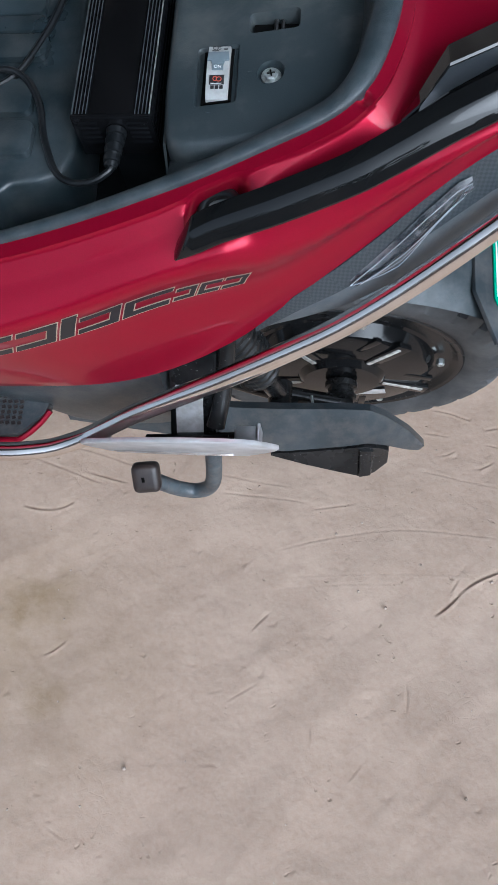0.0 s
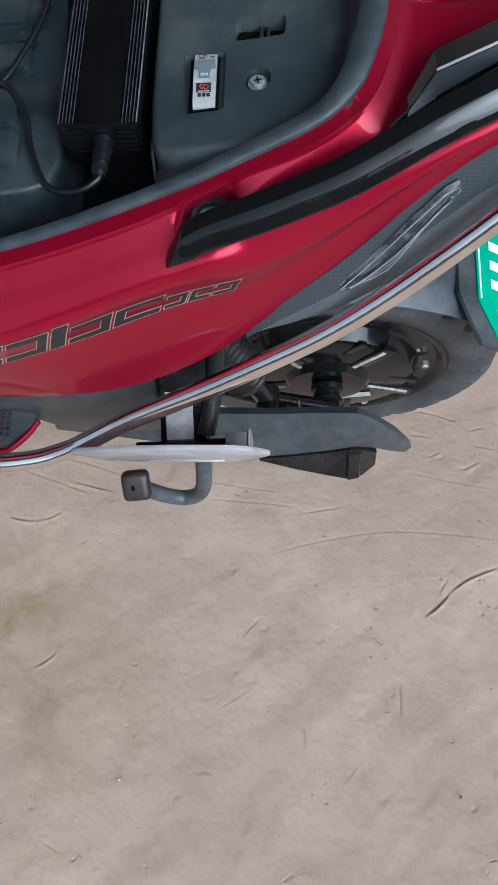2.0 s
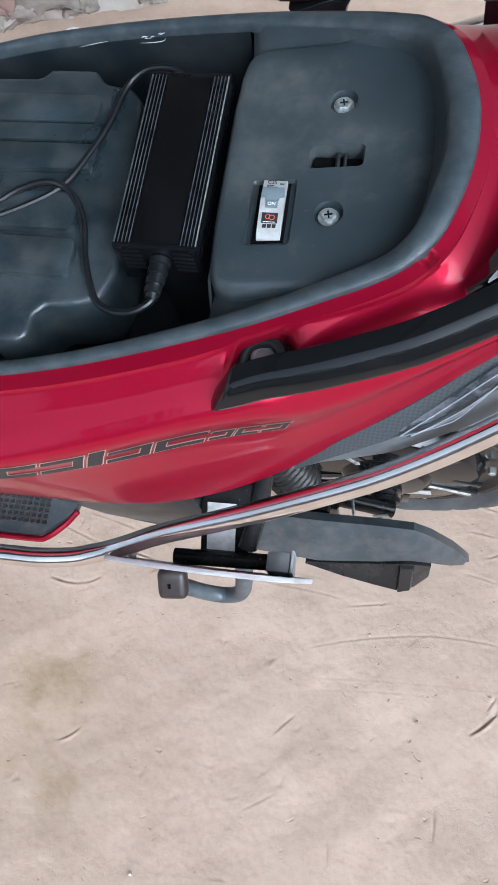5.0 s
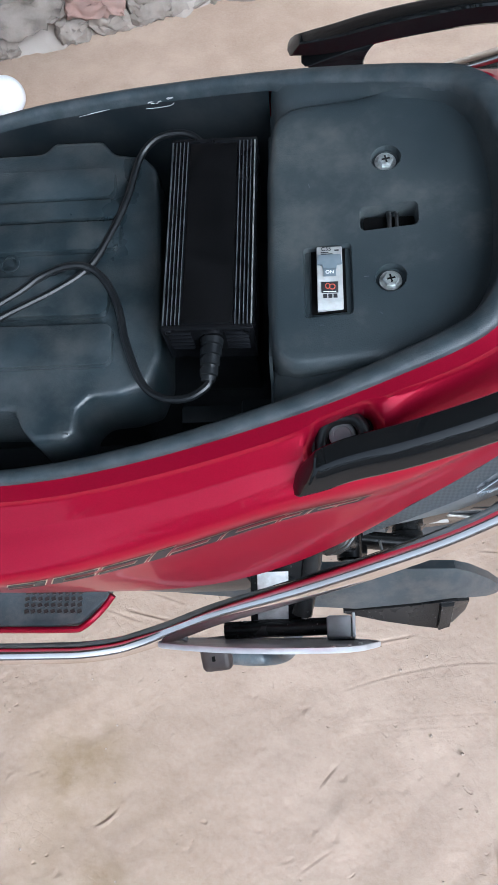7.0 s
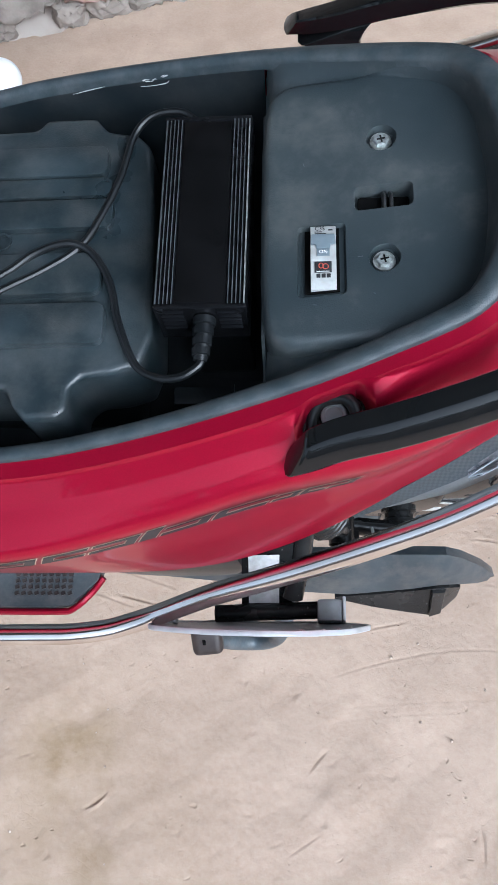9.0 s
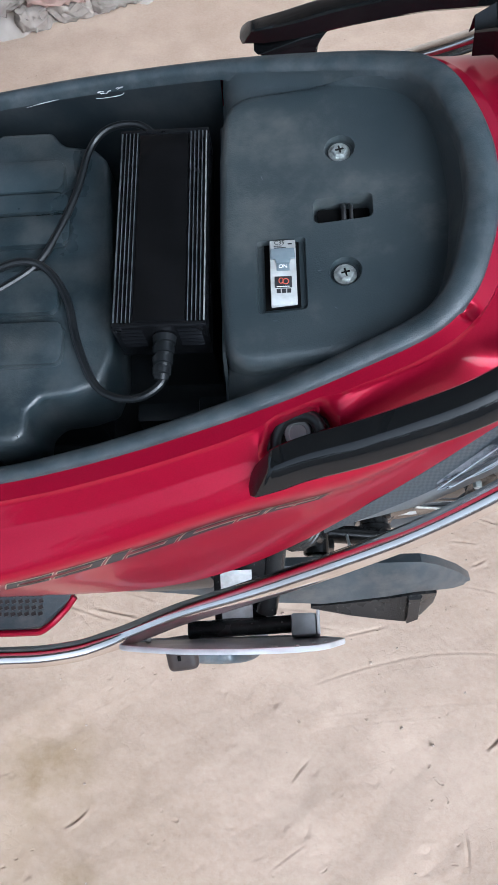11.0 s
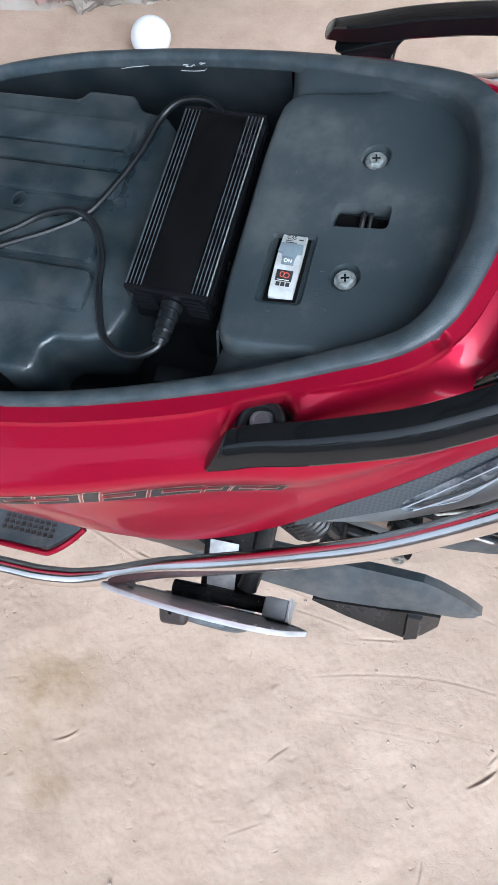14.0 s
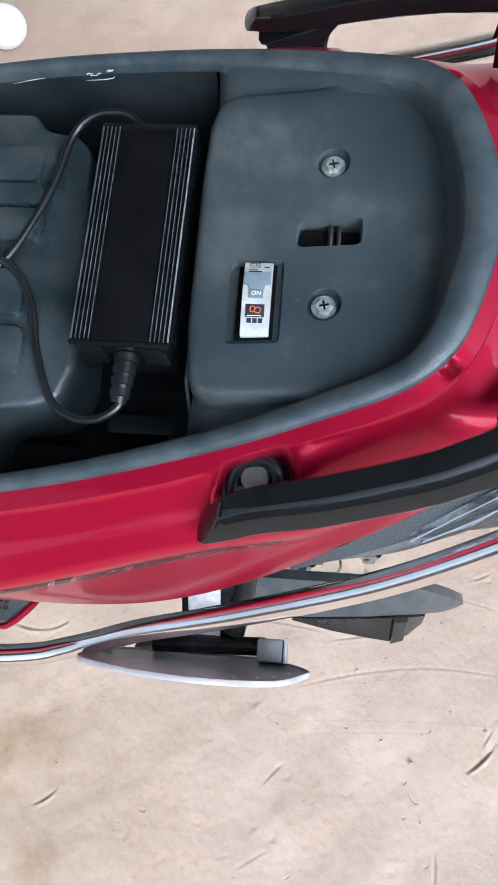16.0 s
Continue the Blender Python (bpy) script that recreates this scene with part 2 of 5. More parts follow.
    pit.inputs["From Min"].default_value, pit.inputs["From Max"].default_value = 0.05, 0.22
    pit.inputs["To Min"].default_value, pit.inputs["To Max"].default_value = 1.0, 0.0
    link(pit_tex.outputs["Distance"], pit.inputs["Value"])
    _, pitted = tex(14, 3, 0.5, 0.555, 0.62)
    pits = maths("MULTIPLY", pit.outputs["Result"], pitted)
    rough_raw, _ = tex(45, 9, 0.62)
    broad_raw, _ = tex(16, 4, 0.5)
    height = maths("ADD", maths("MULTIPLY", rough_raw, 0.62), maths("MULTIPLY", fine_raw, 0.10))
    height = maths("ADD", height, maths("MULTIPLY", broad_raw, 0.5))
    for cut, depth in ((crack, 0.07), (split, 0.05), (pits, 0.40)):
        height = maths("SUBTRACT", height, maths("MULTIPLY", cut, depth))
    bp = n.new("ShaderNodeBump")
    bp.inputs["Strength"].default_value, bp.inputs["Distance"].default_value = 1.0, 0.0031
    link(height, bp.inputs["Height"])
    link(bp.outputs["Normal"], b.inputs["Normal"])
    return m


EARTH = earth_material()
PLASTER = material("rough_plaster", (0.35, 0.305, 0.27), 0.9, second=(0.25, 0.205, 0.175), scale=7, bump=1.0, bump_scale=60, dust=DUST, dust_amount=0.5, dust_scale=12)
ROOF = material("roof_sheet", (0.070, 0.082, 0.092), 0.55, second=(0.050, 0.060, 0.070), scale=5)
FOLIAGE = material("foliage", (0.045, 0.070, 0.030), 0.6, second=(0.075, 0.10, 0.045), scale=3)
PEBBLE = material("pebble_stone", (0.50, 0.41, 0.34), 0.9, second=(0.30, 0.22, 0.17), scale=150)

# ---------------------------------------------------------------- mesh helpers
LEAN, REAR_X, REAR_Y = 13.5, 0.172, 0.728
STAND = pose(REAR_X, REAR_Y, 0, LEAN, 0, 0)


def part(name, bm, mat, parent, label="", sharp=35, at=(0, 0, 0)):
    """One mesh object under a thing or part; at: where its parent stands in the same measure."""
    if at != (0, 0, 0):
        bmesh.ops.translate(bm, verts=bm.verts, vec=-Vector(at))
    me = bpy.data.meshes.new(name)
    bm.normal_update()
    bm.to_mesh(me)
    bm.free()
    me.materials.append(mat)
    me.polygons.foreach_set("use_smooth", [True] * len(me.polygons))
    me.set_sharp_from_angle(angle=radians(sharp))
    ob = new(name, me)
    ob.parent = parent
    return tagged(ob, label)


def thing(name, m, label, category, group="", kind=""):
    ob = new(name)
    ob.empty_display_size = 0.1
    ob.matrix_world = m
    return tagged(ob, label, category, group, kind)


def smooth_path(points, steps=6):
    """Catmull-Rom through the points."""
    p = [Vector(q) for q in points]
    p = [2 * p[0] - p[1]] + p + [2 * p[-1] - p[-2]]
    out = []
    for i in range(1, len(p) - 2):
        for k in range(steps):
            t = k / steps
            a, b, c, d = p[i - 1], p[i], p[i + 1], p[i + 2]
            out.append(0.5 * (2 * b + (c - a) * t + (2 * a - 5 * b + 4 * c - d) * t * t + (3 * b - 3 * c + d - a) * t ** 3))
    out.append(p[-2])
    return out


def loft(rows, ring=False, caps=False, bm=None):
    """Faces between rows of points; ring: each row is closed."""
    bm = bm or bmesh.new()
    made = [[bm.verts.new(p) for p in row] for row in rows]
    for a, b in zip(made, made[1:]):
        k = len(a)
        for i in range(k if ring else k - 1):
            j = (i + 1) % k
            bm.faces.new((a[i], a[j], b[j], b[i]))
    if caps:
        bm.faces.new(list(reversed(made[0])))
        bm.faces.new(made[-1])
    bmesh.ops.recalc_face_normals(bm, faces=bm.faces)
    return bm


def tube(points, radius, segments=16, steps=6, bm=None, up=(0, 0, 1), section=None, smooth=True):
    """A sweep along a path: round, or of the given section of (side, up) points."""
    path = smooth_path(points, steps) if smooth else [Vector(q) for q in points]
    rows = []
    for i, p in enumerate(path):
        ahead = (path[min(i + 1, len(path) - 1)] - path[max(i - 1, 0)]).normalized()
        side = ahead.cross(Vector(up)).normalized()
        top = side.cross(ahead)
        if section:
            rows.append([p + side * a + top * b for a, b in section])
        else:
            r = radius(i / (len(path) - 1)) if callable(radius) else radius
            rows.append([p + (side * math.cos(q) + top * math.sin(q)) * r for q in (2 * math.pi * k / segments for k in range(segments))])
    return loft(rows, True, True, bm)


def box(cx, cy, cz, sx, sy, sz, bevel=0.002, turn=None, bm=None, segments=2):
    """A bevelled block, turned about its centre."""
    b = bmesh.new()
    bmesh.ops.create_cube(b, size=1)
    bmesh.ops.scale(b, vec=(sx, sy, sz), verts=b.verts)
    if bevel:
        bmesh.ops.bevel(b, geom=b.edges, offset=bevel, segments=segments, affect="EDGES", profile=0.6)
    if turn:
        bmesh.ops.rotate(b, cent=(0, 0, 0), matrix=Euler([radians(a) for a in turn]).to_matrix(), verts=b.verts)
    bmesh.ops.translate(b, vec=(cx, cy, cz), verts=b.verts)
    if bm is None:
        return b
    return merged(bm, b)


def merged(bm, other):
    me = bpy.data.meshes.new("joined")
    other.to_mesh(me)
    other.free()
    bm.from_mesh(me)
    bpy.data.meshes.remove(me)
    return bm


def lathe(profile, segments=48, axis="y", bm=None, centre=(0, 0, 0)):
    """Turns (along, radius) points round an axis."""
    rows = []
    for a, r in profile:
        row = []
        for k in range(segments):
            q = 2 * math.pi * k / segments
            c, s = r * math.cos(q), r * math.sin(q)
            p = {"y": (c, a, s), "z": (c, s, a), "x": (a, c, s)}[axis]
            row.append(Vector(p) + Vector(centre))
        rows.append(row)
    return loft(rows, True, True, bm)


def prism(outline, low, high, bevel=0.0, bm=None, axis="z", segments=2):
    """An outline of (a, b) points drawn out from low to high along an axis."""
    put = {"z": lambda a, b, h: (a, b, h), "y": lambda a, b, h: (a, h, b), "x": lambda a, b, h: (h, a, b)}[axis]
    b = bmesh.new()
    lo = [b.verts.new(put(p, q, low)) for p, q in outline]
    hi = [b.verts.new(put(p, q, high)) for p, q in outline]
    b.faces.new(lo)
    b.faces.new(hi)
    for i in range(len(lo)):
        j = (i + 1) % len(lo)
        b.faces.new((lo[i], lo[j], hi[j], hi[i]))
    bmesh.ops.recalc_face_normals(b, faces=b.faces)
    if bevel:
        bmesh.ops.bevel(b, geom=b.edges, offset=bevel, segments=segments, affect="EDGES", profile=0.6)
    return merged(bm, b) if bm else b


def rounded(x0, y0, x1, y1, r, k=4):
    """The outline of a rectangle with round corners."""
    out = []
    for cx, cy, a0 in ((x1 - r, y1 - r, 0), (x0 + r, y1 - r, 90), (x0 + r, y0 + r, 180), (x1 - r, y0 + r, 270)):
        for i in range(k + 1):
            a = radians(a0 + 90 * i / k)
            out.append((cx + r * math.cos(a), cy + r * math.sin(a)))
    return out


def mirrored(points):
    return [(x, -y, z) for x, y, z in points]


def interp(table, x):
    """Smooth reading of a table of (x, values...)."""
    xs = [row[0] for row in table]
    return [float(np.interp(x, xs, [row[i] for row in table])) for i in range(1, len(table[0]))]


# ---------------------------------------------------------------- ground
def edges_from(points):
    xs = []
    for (a, step), (b, _) in zip(points, points[1:]):
        xs += list(np.arange(a, b - step * 0.5, step))
    return np.array(xs + [points[-1][0]])


def build_ground():
    gx = edges_from([(-400, 120), (-40, 12), (-4, 0.6), (-1.0, 0.05), (-0.42, 0.0020), (0.56, 0.05), (1.6, 0.6), (4, 12), (40, 120), (400, 1)])
    gy = edges_from([(-400, 120), (-40, 12), (-4, 0.6), (-0.5, 0.03), (-0.04, 0.0020), (0.76, 0.02), (2.4, 0.2), (4, 12), (40, 120), (400, 1)])
    X, Y = np.meshgrid(gx, gy)
    Z = np.zeros_like(X)
    near = (np.abs(X) < 3) & (Y > -3) & (Y < 3.5)
    rnd = random.Random(5)
    for i, j in zip(*np.nonzero(near)):
        p = Vector((X[i, j], Y[i, j], 0))
        Z[i, j] = 0.0060 * noise.noise(p * 5) + 0.0030 * noise.noise(p * 13 + Vector((3, 1, 0))) + 0.0009 * noise.noise(p * 41) + 0.0004 * noise.noise(p * 110)
    # scrapes of tyres and feet: shallow grooves with a raised lip
    def groove(x0, y0, x1, y1, width, depth, bend=0.0):
        d = np.array([x1 - x0, y1 - y0])
        length = np.hypot(*d)
        d = d / length
        u = (X - x0) * d[0] + (Y - y0) * d[1]
        v = -(X - x0) * d[1] + (Y - y0) * d[0] - bend * np.sin(np.clip(u / length, 0, 1) * math.pi)
        fade = np.clip(u / 0.02, 0, 1) * np.clip((length - u) / 0.02, 0, 1)
        side = 1.0 if 0.5 * d[1] + 0.8 * d[0] > 0 else -1.0
        return fade * depth * (0.75 * np.exp(-((v + side * 0.9 * width) / width) ** 2) - np.exp(-((v - side * 0.9 * width) / width) ** 2))
    for x0, y0, x1, y1, w, dep, bend in (
            (0.08, 0.442, 0.434, 0.472, 0.0018, 0.0020, 0.026), (0.09, 0.384, 0.279, 0.398, 0.0016, 0.0011, 0.002), (0.10, 0.402, 0.42, 0.415, 0.0016, 0.0009, 0.004),
            (0.312, 0.351, 0.352, 0.389, 0.0022, 0.0040, -0.003), (0.350, 0.388, 0.428, 0.429, 0.0024, 0.0034, 0.005), (0.335, 0.384, 0.352, 0.412, 0.0018, 0.0026, 0.0),
            (-0.249, 0.265, -0.216, 0.289, 0.0022, 0.0042, -0.003), (-0.33, 0.504, -0.274, 0.497, 0.0026, 0.0036, -0.004), (-0.276, 0.497, -0.245, 0.514, 0.0026, 0.0036, -0.003),
            (0.317, 0.707, 0.387, 0.682, 0.0024, 0.0028, 0.004), (0.399, 0.666, 0.431, 0.673, 0.0026, 0.0030, 0.0), (0.328, 0.616, 0.360, 0.631, 0.0020, 0.0028, -0.002), (0.379, 0.593, 0.416, 0.610, 0.0022, 0.0028, -0.003),
            (0.291, 0.591, 0.444, 0.555, 0.0018, 0.0020, 0.0), (0.40, 0.64, 0.45, 0.628, 0.002, 0.0022, 0.0), (0.30, 0.66, 0.35, 0.652, 0.002, 0.0022, 0.002), (-0.019, 0.538, 0.131, 0.522, 0.0018, 0.0024, 0.003),
            (0.131, 0.512, 0.201, 0.527, 0.0018, 0.0018, 0.0), (-0.201, 0.044, -0.165, 0.025, 0.0016, 0.0022, 0.0), (0.273, 0.262, 0.272, 0.205, 0.0016, 0.0024, 0.002), (0.137, 0.200, 0.143, 0.160, 0.0018, 0.0020, 0.004),
            (0.220, 0.154, 0.190, 0.115, 0.0016, 0.0012, 0.0), (-0.325, 0.688, -0.266, 0.682, 0.0022, 0.0028, 0.002), (-0.24, 0.569, -0.164, 0.550, 0.0022, 0.0030, 0.0), (-0.30, 0.62, -0.14, 0.575, 0.0020, 0.0026, 0.004),
            (-0.36, 0.60, -0.20, 0.545, 0.0022, 0.0028, 0.0), (-0.05, 0.575, 0.10, 0.55, 0.002, 0.0022, 0.0), (0.05, 0.31, 0.085, 0.35, 0.0018, 0.0014, 0.002), (0.02, 0.21, 0.075, 0.245, 0.0016, 0.0010, 0.0)):
        Z += groove(x0, y0, x1, y1, 0.85 * w, (0.38 if math.hypot(x1 - x0, y1 - y0) > 0.12 else 0.8) * dep, bend)
    for _ in range(36):
        cx, cy, a, ln = rnd.uniform(-0.45, 0.65), rnd.uniform(-0.02, 1.0), rnd.uniform(-0.5, 0.9), rnd.uniform(0.008, 0.035)
        Z += groove(cx, cy, cx + ln * math.cos(a), cy + ln * math.sin(a), rnd.uniform(0.0014, 0.0024), rnd.uniform(0.0006, 0.0014))
    # small pits
    for _ in range(170):
        cx, cy, r = rnd.uniform(-0.48, 0.7), rnd.uniform(-0.04, 1.0), rnd.uniform(0.0022, 0.0055)
        q = ((X - cx) ** 2 + (Y - cy) ** 2) / r ** 2
        q2 = ((X - cx - 0.7 * r) ** 2 + (Y - cy + 0.9 * r) ** 2) / r ** 2
        Z += rnd.uniform(0.0004, 0.0012) * (0.7 * np.exp(-q2) - np.exp(-q * (1 + 0.6 * np.sin(3 * np.arctan2(Y - cy, X - cx) + cx * 90))))
    rows, cols = X.shape
    me = bpy.data.meshes.new("ground")
    verts = np.stack([X.ravel(), Y.ravel(), Z.ravel()], 1)
    idx = np.arange(rows * cols).reshape(rows, cols)
    faces = np.stack([idx[:-1, :-1].ravel(), idx[:-1, 1:].ravel(), idx[1:, 1:].ravel(), idx[1:, :-1].ravel()], 1)
    me.from_pydata(verts.tolist(), [], faces.tolist())
    me.polygons.foreach_set("use_smooth", [True] * len(me.polygons))
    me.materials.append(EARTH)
    ob = new("ground", me)
    return tagged(ob, "pinkish-brown packed bare earth with scrapes and cracks", "ground", kind="structure")


build_ground()


def build_pebbles():
    rnd = random.Random(11)
    bm = bmesh.new()
    for _ in range(70):
        x, y, r = rnd.uniform(-0.45, 0.65), rnd.uniform(-0.02, 1.0), rnd.choice((0.0012, 0.0015, 0.002, 0.0028))
        b = bmesh.new()
        bmesh.ops.create_icosphere(b, subdivisions=1, radius=r)
        for v in b.verts:
            v.co *= rnd.uniform(0.75, 1.2)
        bmesh.ops.translate(b, verts=b.verts, vec=(x, y, 0.002))
        merged(bm, b)
    ob = part("grit", bm, PEBBLE, None, "loose pale grit scattered on the earth")
    return tagged(ob, category="grit", kind="stuff")


build_pebbles()


def build_wall():
    turn = math.atan2(0.11, 0.35)
    m = Matrix.Translation((-0.54, 2.14, 0)) @ Matrix.Rotation(turn, 4, "Z")
    rnd = random.Random(3)
    rows = []
    for k in range(15):
        z = -0.04 + 0.02 * k if k < 9 else 0.12 + 0.4 * (k - 8)
        row = []
        for i in range(260):
            x = -2.2 + 4.2 * i / 259
            p = Vector((x * 7, z * 14, 1))
            out = 0.05 * noise.noise(p) + 0.025 * noise.noise(p * 2.7) + 0.012 * noise.noise(p * 7)
            step = 0.06 * (1 - min(max((z - 0.02) / 0.09, 0), 1))
            if z > 0.3:
                out *= 0.25
            row.append((x, 0.03 - out - step, z + (0.02 * noise.noise(p * 1.9) if 0 < z < 0.2 else 0)))
        rows.append(row)
    rows.append([(x, y + 0.22, z) for x, y, z in rows[-1]])
    rows.append([(x, 0.25, -0.04) for x, y, z in rows[0]])
    ob = part("wall_north", loft(rows), PLASTER, None, "old wall with a crumbling plastered stone foot", sharp=60)
    ob.matrix_world = m
    tagged(ob, category="wall", kind="structure")
    stone = material("grey_stone", (0.20, 0.172, 0.148), 0.9, second=(0.125, 0.104, 0.09), scale=18, bump=1.0, bump_scale=90, dust=DUST, dust_amount=0.6, dust_scale=14)
    brick = material("pink_brick", (0.27, 0.165, 0.138), 0.9, second=(0.20, 0.125, 0.105), scale=22, bump=0.8, bump_scale=90, dust=DUST, dust_amount=0.4, dust_scale=14)
    mortar = material("pale_mortar", (0.27, 0.232, 0.20), 0.9, second=(0.19, 0.16, 0.138), scale=25, bump=1.0, bump_scale=110, dust=DUST, dust_amount=0.5, dust_scale=20)
    for i, (x, y, z, sx, sy, sz, mat) in enumerate(((-0.10, -0.03, 0.105, 0.155, 0.12, 0.075, stone), (-0.27, -0.02, 0.09, 0.16, 0.12, 0.10, stone), (0.067, -0.012, 0.090, 0.140, 0.12, 0.078, brick),
                                                    (-0.005, -0.045, 0.032, 0.075, 0.06, 0.055, mortar), (0.095, -0.04, 0.028, 0.095, 0.06, 0.045, mortar), (0.195, -0.03, 0.035, 0.10, 0.07, 0.06, stone),
                                                    (0.305, -0.03, 0.028, 0.125, 0.05, 0.040, mortar), (-0.195, -0.045, 0.026, 0.09, 0.05, 0.045, mortar), (0.225, -0.005, 0.10, 0.135, 0.1, 0.07, stone),
                                                    (0.375, -0.01, 0.09, 0.145, 0.1, 0.075, brick), (-0.43, -0.02, 0.08, 0.14, 0.12, 0.09, brick), (-0.36, -0.05, 0.025, 0.11, 0.06, 0.04, mortar), (0.52, -0.01, 0.08, 0.13, 0.1, 0.09, stone))):
        bm = box(x, y + 0.022, z, sx * 1.08, sy, sz * 1.06, 0.012, turn=(rnd.uniform(-6, 6), rnd.uniform(-7, 7), rnd.uniform(-8, 8)), segments=3)
        bmesh.ops.subdivide_edges(bm, edges=[e for e in bm.edges if e.calc_length() > 0.02], cuts=9, use_grid_fill=True)
        for v in bm.verts:
            q = v.co * 22 + Vector((i * 3.1, 0, 0))
            v.co += Vector((noise.noise(q), noise.noise(q + Vector((7, 3, 1))), noise.noise(q + Vector((2, 9, 5))))) * 0.018 + Vector((noise.noise(q * 2.6) * 0.008, noise.noise(q * 3) * 0.010, noise.noise(q * 3.3) * 0.009)) + Vector((0, noise.noise(q * 8), noise.noise(q * 9))) * 0.007
        part("brick" if mat is brick else "stone", bm, mat, ob, sharp=60)


build_wall()


def build_roof():
    m = Matrix.Translation((-1.55, 0.95, 0))
    bm = box(-0.55, 0.05, 2.62, 6.1, 3.2, 0.12, 0.01)
    for k in range(6):
        box(-3.2 + 0.95 * k, 0.05, 2.52, 0.07, 3.1, 0.1, 0.006, bm=bm)
    ob = part("ceiling", bm, ROOF, None, "plain blue-grey sheet porch roof on rafters")
    ob.matrix_world = m
    tagged(ob, category="roof", kind="structure")


build_roof()


def build_yard_wall():
    # unseen wall, added to shape what the scooter's gloss reflects
    bm = box(0, 0, 1.1, 22, 0.25, 2.2, 0.02)
    for k in range(8):
        box(-9.8 + 2.8 * k, 0, 1.25, 0.4, 0.4, 2.5, 0.02, bm=bm)
    ob = part("unseen_wall_south", bm, PLASTER, None, "plain weathered yard wall, unseen, added for gloss reflections")
    ob.matrix_world = pose(0, -8.5, 0)
    tagged(ob, category="wall", kind="structure")


build_yard_wall()


def build_treeline():
    """Dark uneven foliage beyond the yard wall, seen only in the gloss of the scooter."""
    rnd = random.Random(17)
    verts, faces = [], []
    for k in range(10):
        cx, cy, cz = -12 + 1.5 * k + rnd.uniform(-0.5, 0.5), -10.2 + rnd.uniform(-0.6, 0.6), rnd.uniform(1.9, 3.0)
        rx, rz = rnd.uniform(0.9, 1.6), rnd.uniform(0.9, 1.6)
        for _ in range(330):
            a, b, r = rnd.uniform(0, 2 * math.pi), rnd.uniform(-1, 1), rnd.uniform(0.35, 1.0) ** 0.5
            c = Vector((cx + rx * r * math.cos(a) * math.sqrt(1 - b * b), cy + rx * r * math.sin(a) * math.sqrt(1 - b * b), cz + rz * r * b))
            u = Vector((rnd.uniform(-1, 1), rnd.uniform(-1, 1), rnd.uniform(-1, 1))).normalized()
            w = u.cross(Vector((rnd.uniform(-1, 1), rnd.uniform(-1, 1), 0.3))).normalized()
            size = rnd.uniform(0.10, 0.22)
            n0 = len(verts)
            verts += [c - u * size, c + w * size * 0.55, c + u * size, c - w * size * 0.55]
            faces.append((n0, n0 + 1, n0 + 2, n0 + 3))
        for q in range(6):
            a0, a1 = q * math.pi / 3, (q + 1) * math.pi / 3
            n0 = len(verts)
            verts += [Vector((cx + rr * math.cos(a), cy + rr * math.sin(a), z)) for a, z, rr in ((a0, 0, 0.12), (a1, 0, 0.12), (a1, cz, 0.06), (a0, cz, 0.06))]
            faces.append((n0, n0 + 1, n0 + 2, n0 + 3))
    me = bpy.data.meshes.new("distant_trees")
    me.from_pydata([tuple(v) for v in verts], [], faces)
    me.materials.append(FOLIAGE)
    tagged(new("distant_trees", me), "dark green trees beyond the yard wall", "trees", kind="stuff")


build_treeline()


def build_end_wall():
    # added out of view: closes the porch's end and shows only in reflections
    bm = box(0, 0, 1.28, 0.23, 3.0, 2.56, 0.02)
    box(-0.03, 0, 0.12, 0.23, 3.0, 0.24, 0.01, bm=bm)
    ob = part("unseen_wall_east", bm, PLASTER, None, "plain weathered plaster end wall, unseen, added to close the porch")
    ob.matrix_world = pose(2.75, 2.05, 0)
    tagged(ob, category="wall", kind="structure")


build_end_wall()

# ---------------------------------------------------------------- scooter shell
scooter = thing("scooter", STAND, "red electric scooter leaning on its stand with the seat off", "scooter")

# rim of the open seat well: x, half width, height
RIM = [(-0.50, 0.127, 0.712), (-0.47, 0.147, 0.717), (-0.42, 0.160, 0.729), (-0.35, 0.166, 0.743), (-0.30, 0.1655, 0.753), (-0.25, 0.161, 0.7647), (-0.20, 0.1537, 0.7773),
       (-0.15, 0.1444, 0.7907), (-0.10, 0.1332, 0.804), (-0.05, 0.1188, 0.8182), (-0.02, 0.109, 0.8262), (0.0, 0.099, 0.8322), (0.018, 0.080, 0.837),
       (0.030, 0.049, 0.8405), (0.036, 0.021, 0.8422), (0.037, 0.0, 0.8428)]
RIM_LINE = smooth_path(RIM, 4)


def rim_loop():
    half = [(p.x, p.y, p.z) for p in RIM_LINE]
    near = [(x, -y, z) for x, y, z in half]
    front = [(-0.505, 0.06, 0.694), (-0.505, 0.0, 0.694), (-0.505, -0.06, 0.694)]
    return [Vector(p) for p in half[:-1] + list(reversed(near)) + list(reversed(front))]


LOOP = rim_loop()


def inset(loop, widths):
    """The loop moved inwards in plan by a width at each point."""
    out, k = [], len(loop)
    mid = Vector((-0.2, 0, 0))
    for i, p in enumerate(loop):
        a, b = loop[i - 1], loop[(i + 1) % k]
        d = Vector((b.x - a.x, b.y - a.y, 0)).normalized()
        n = Vector((-d.y, d.x, 0))
        if n.dot(mid - Vector((p.x, p.y, 0))) < 0:
            n = -n
        out.append(p + n * widths[i])
    return out


def rim_width(p):
    return float(np.interp(p.x, [-0.5, -0.2, -0.1, 0.0, 0.03], [0.011, 0.012, 0.013, 0.016, 0.020])) * (0.78 if p.y > 0.02 and p.x < -0.13 else 1.0)


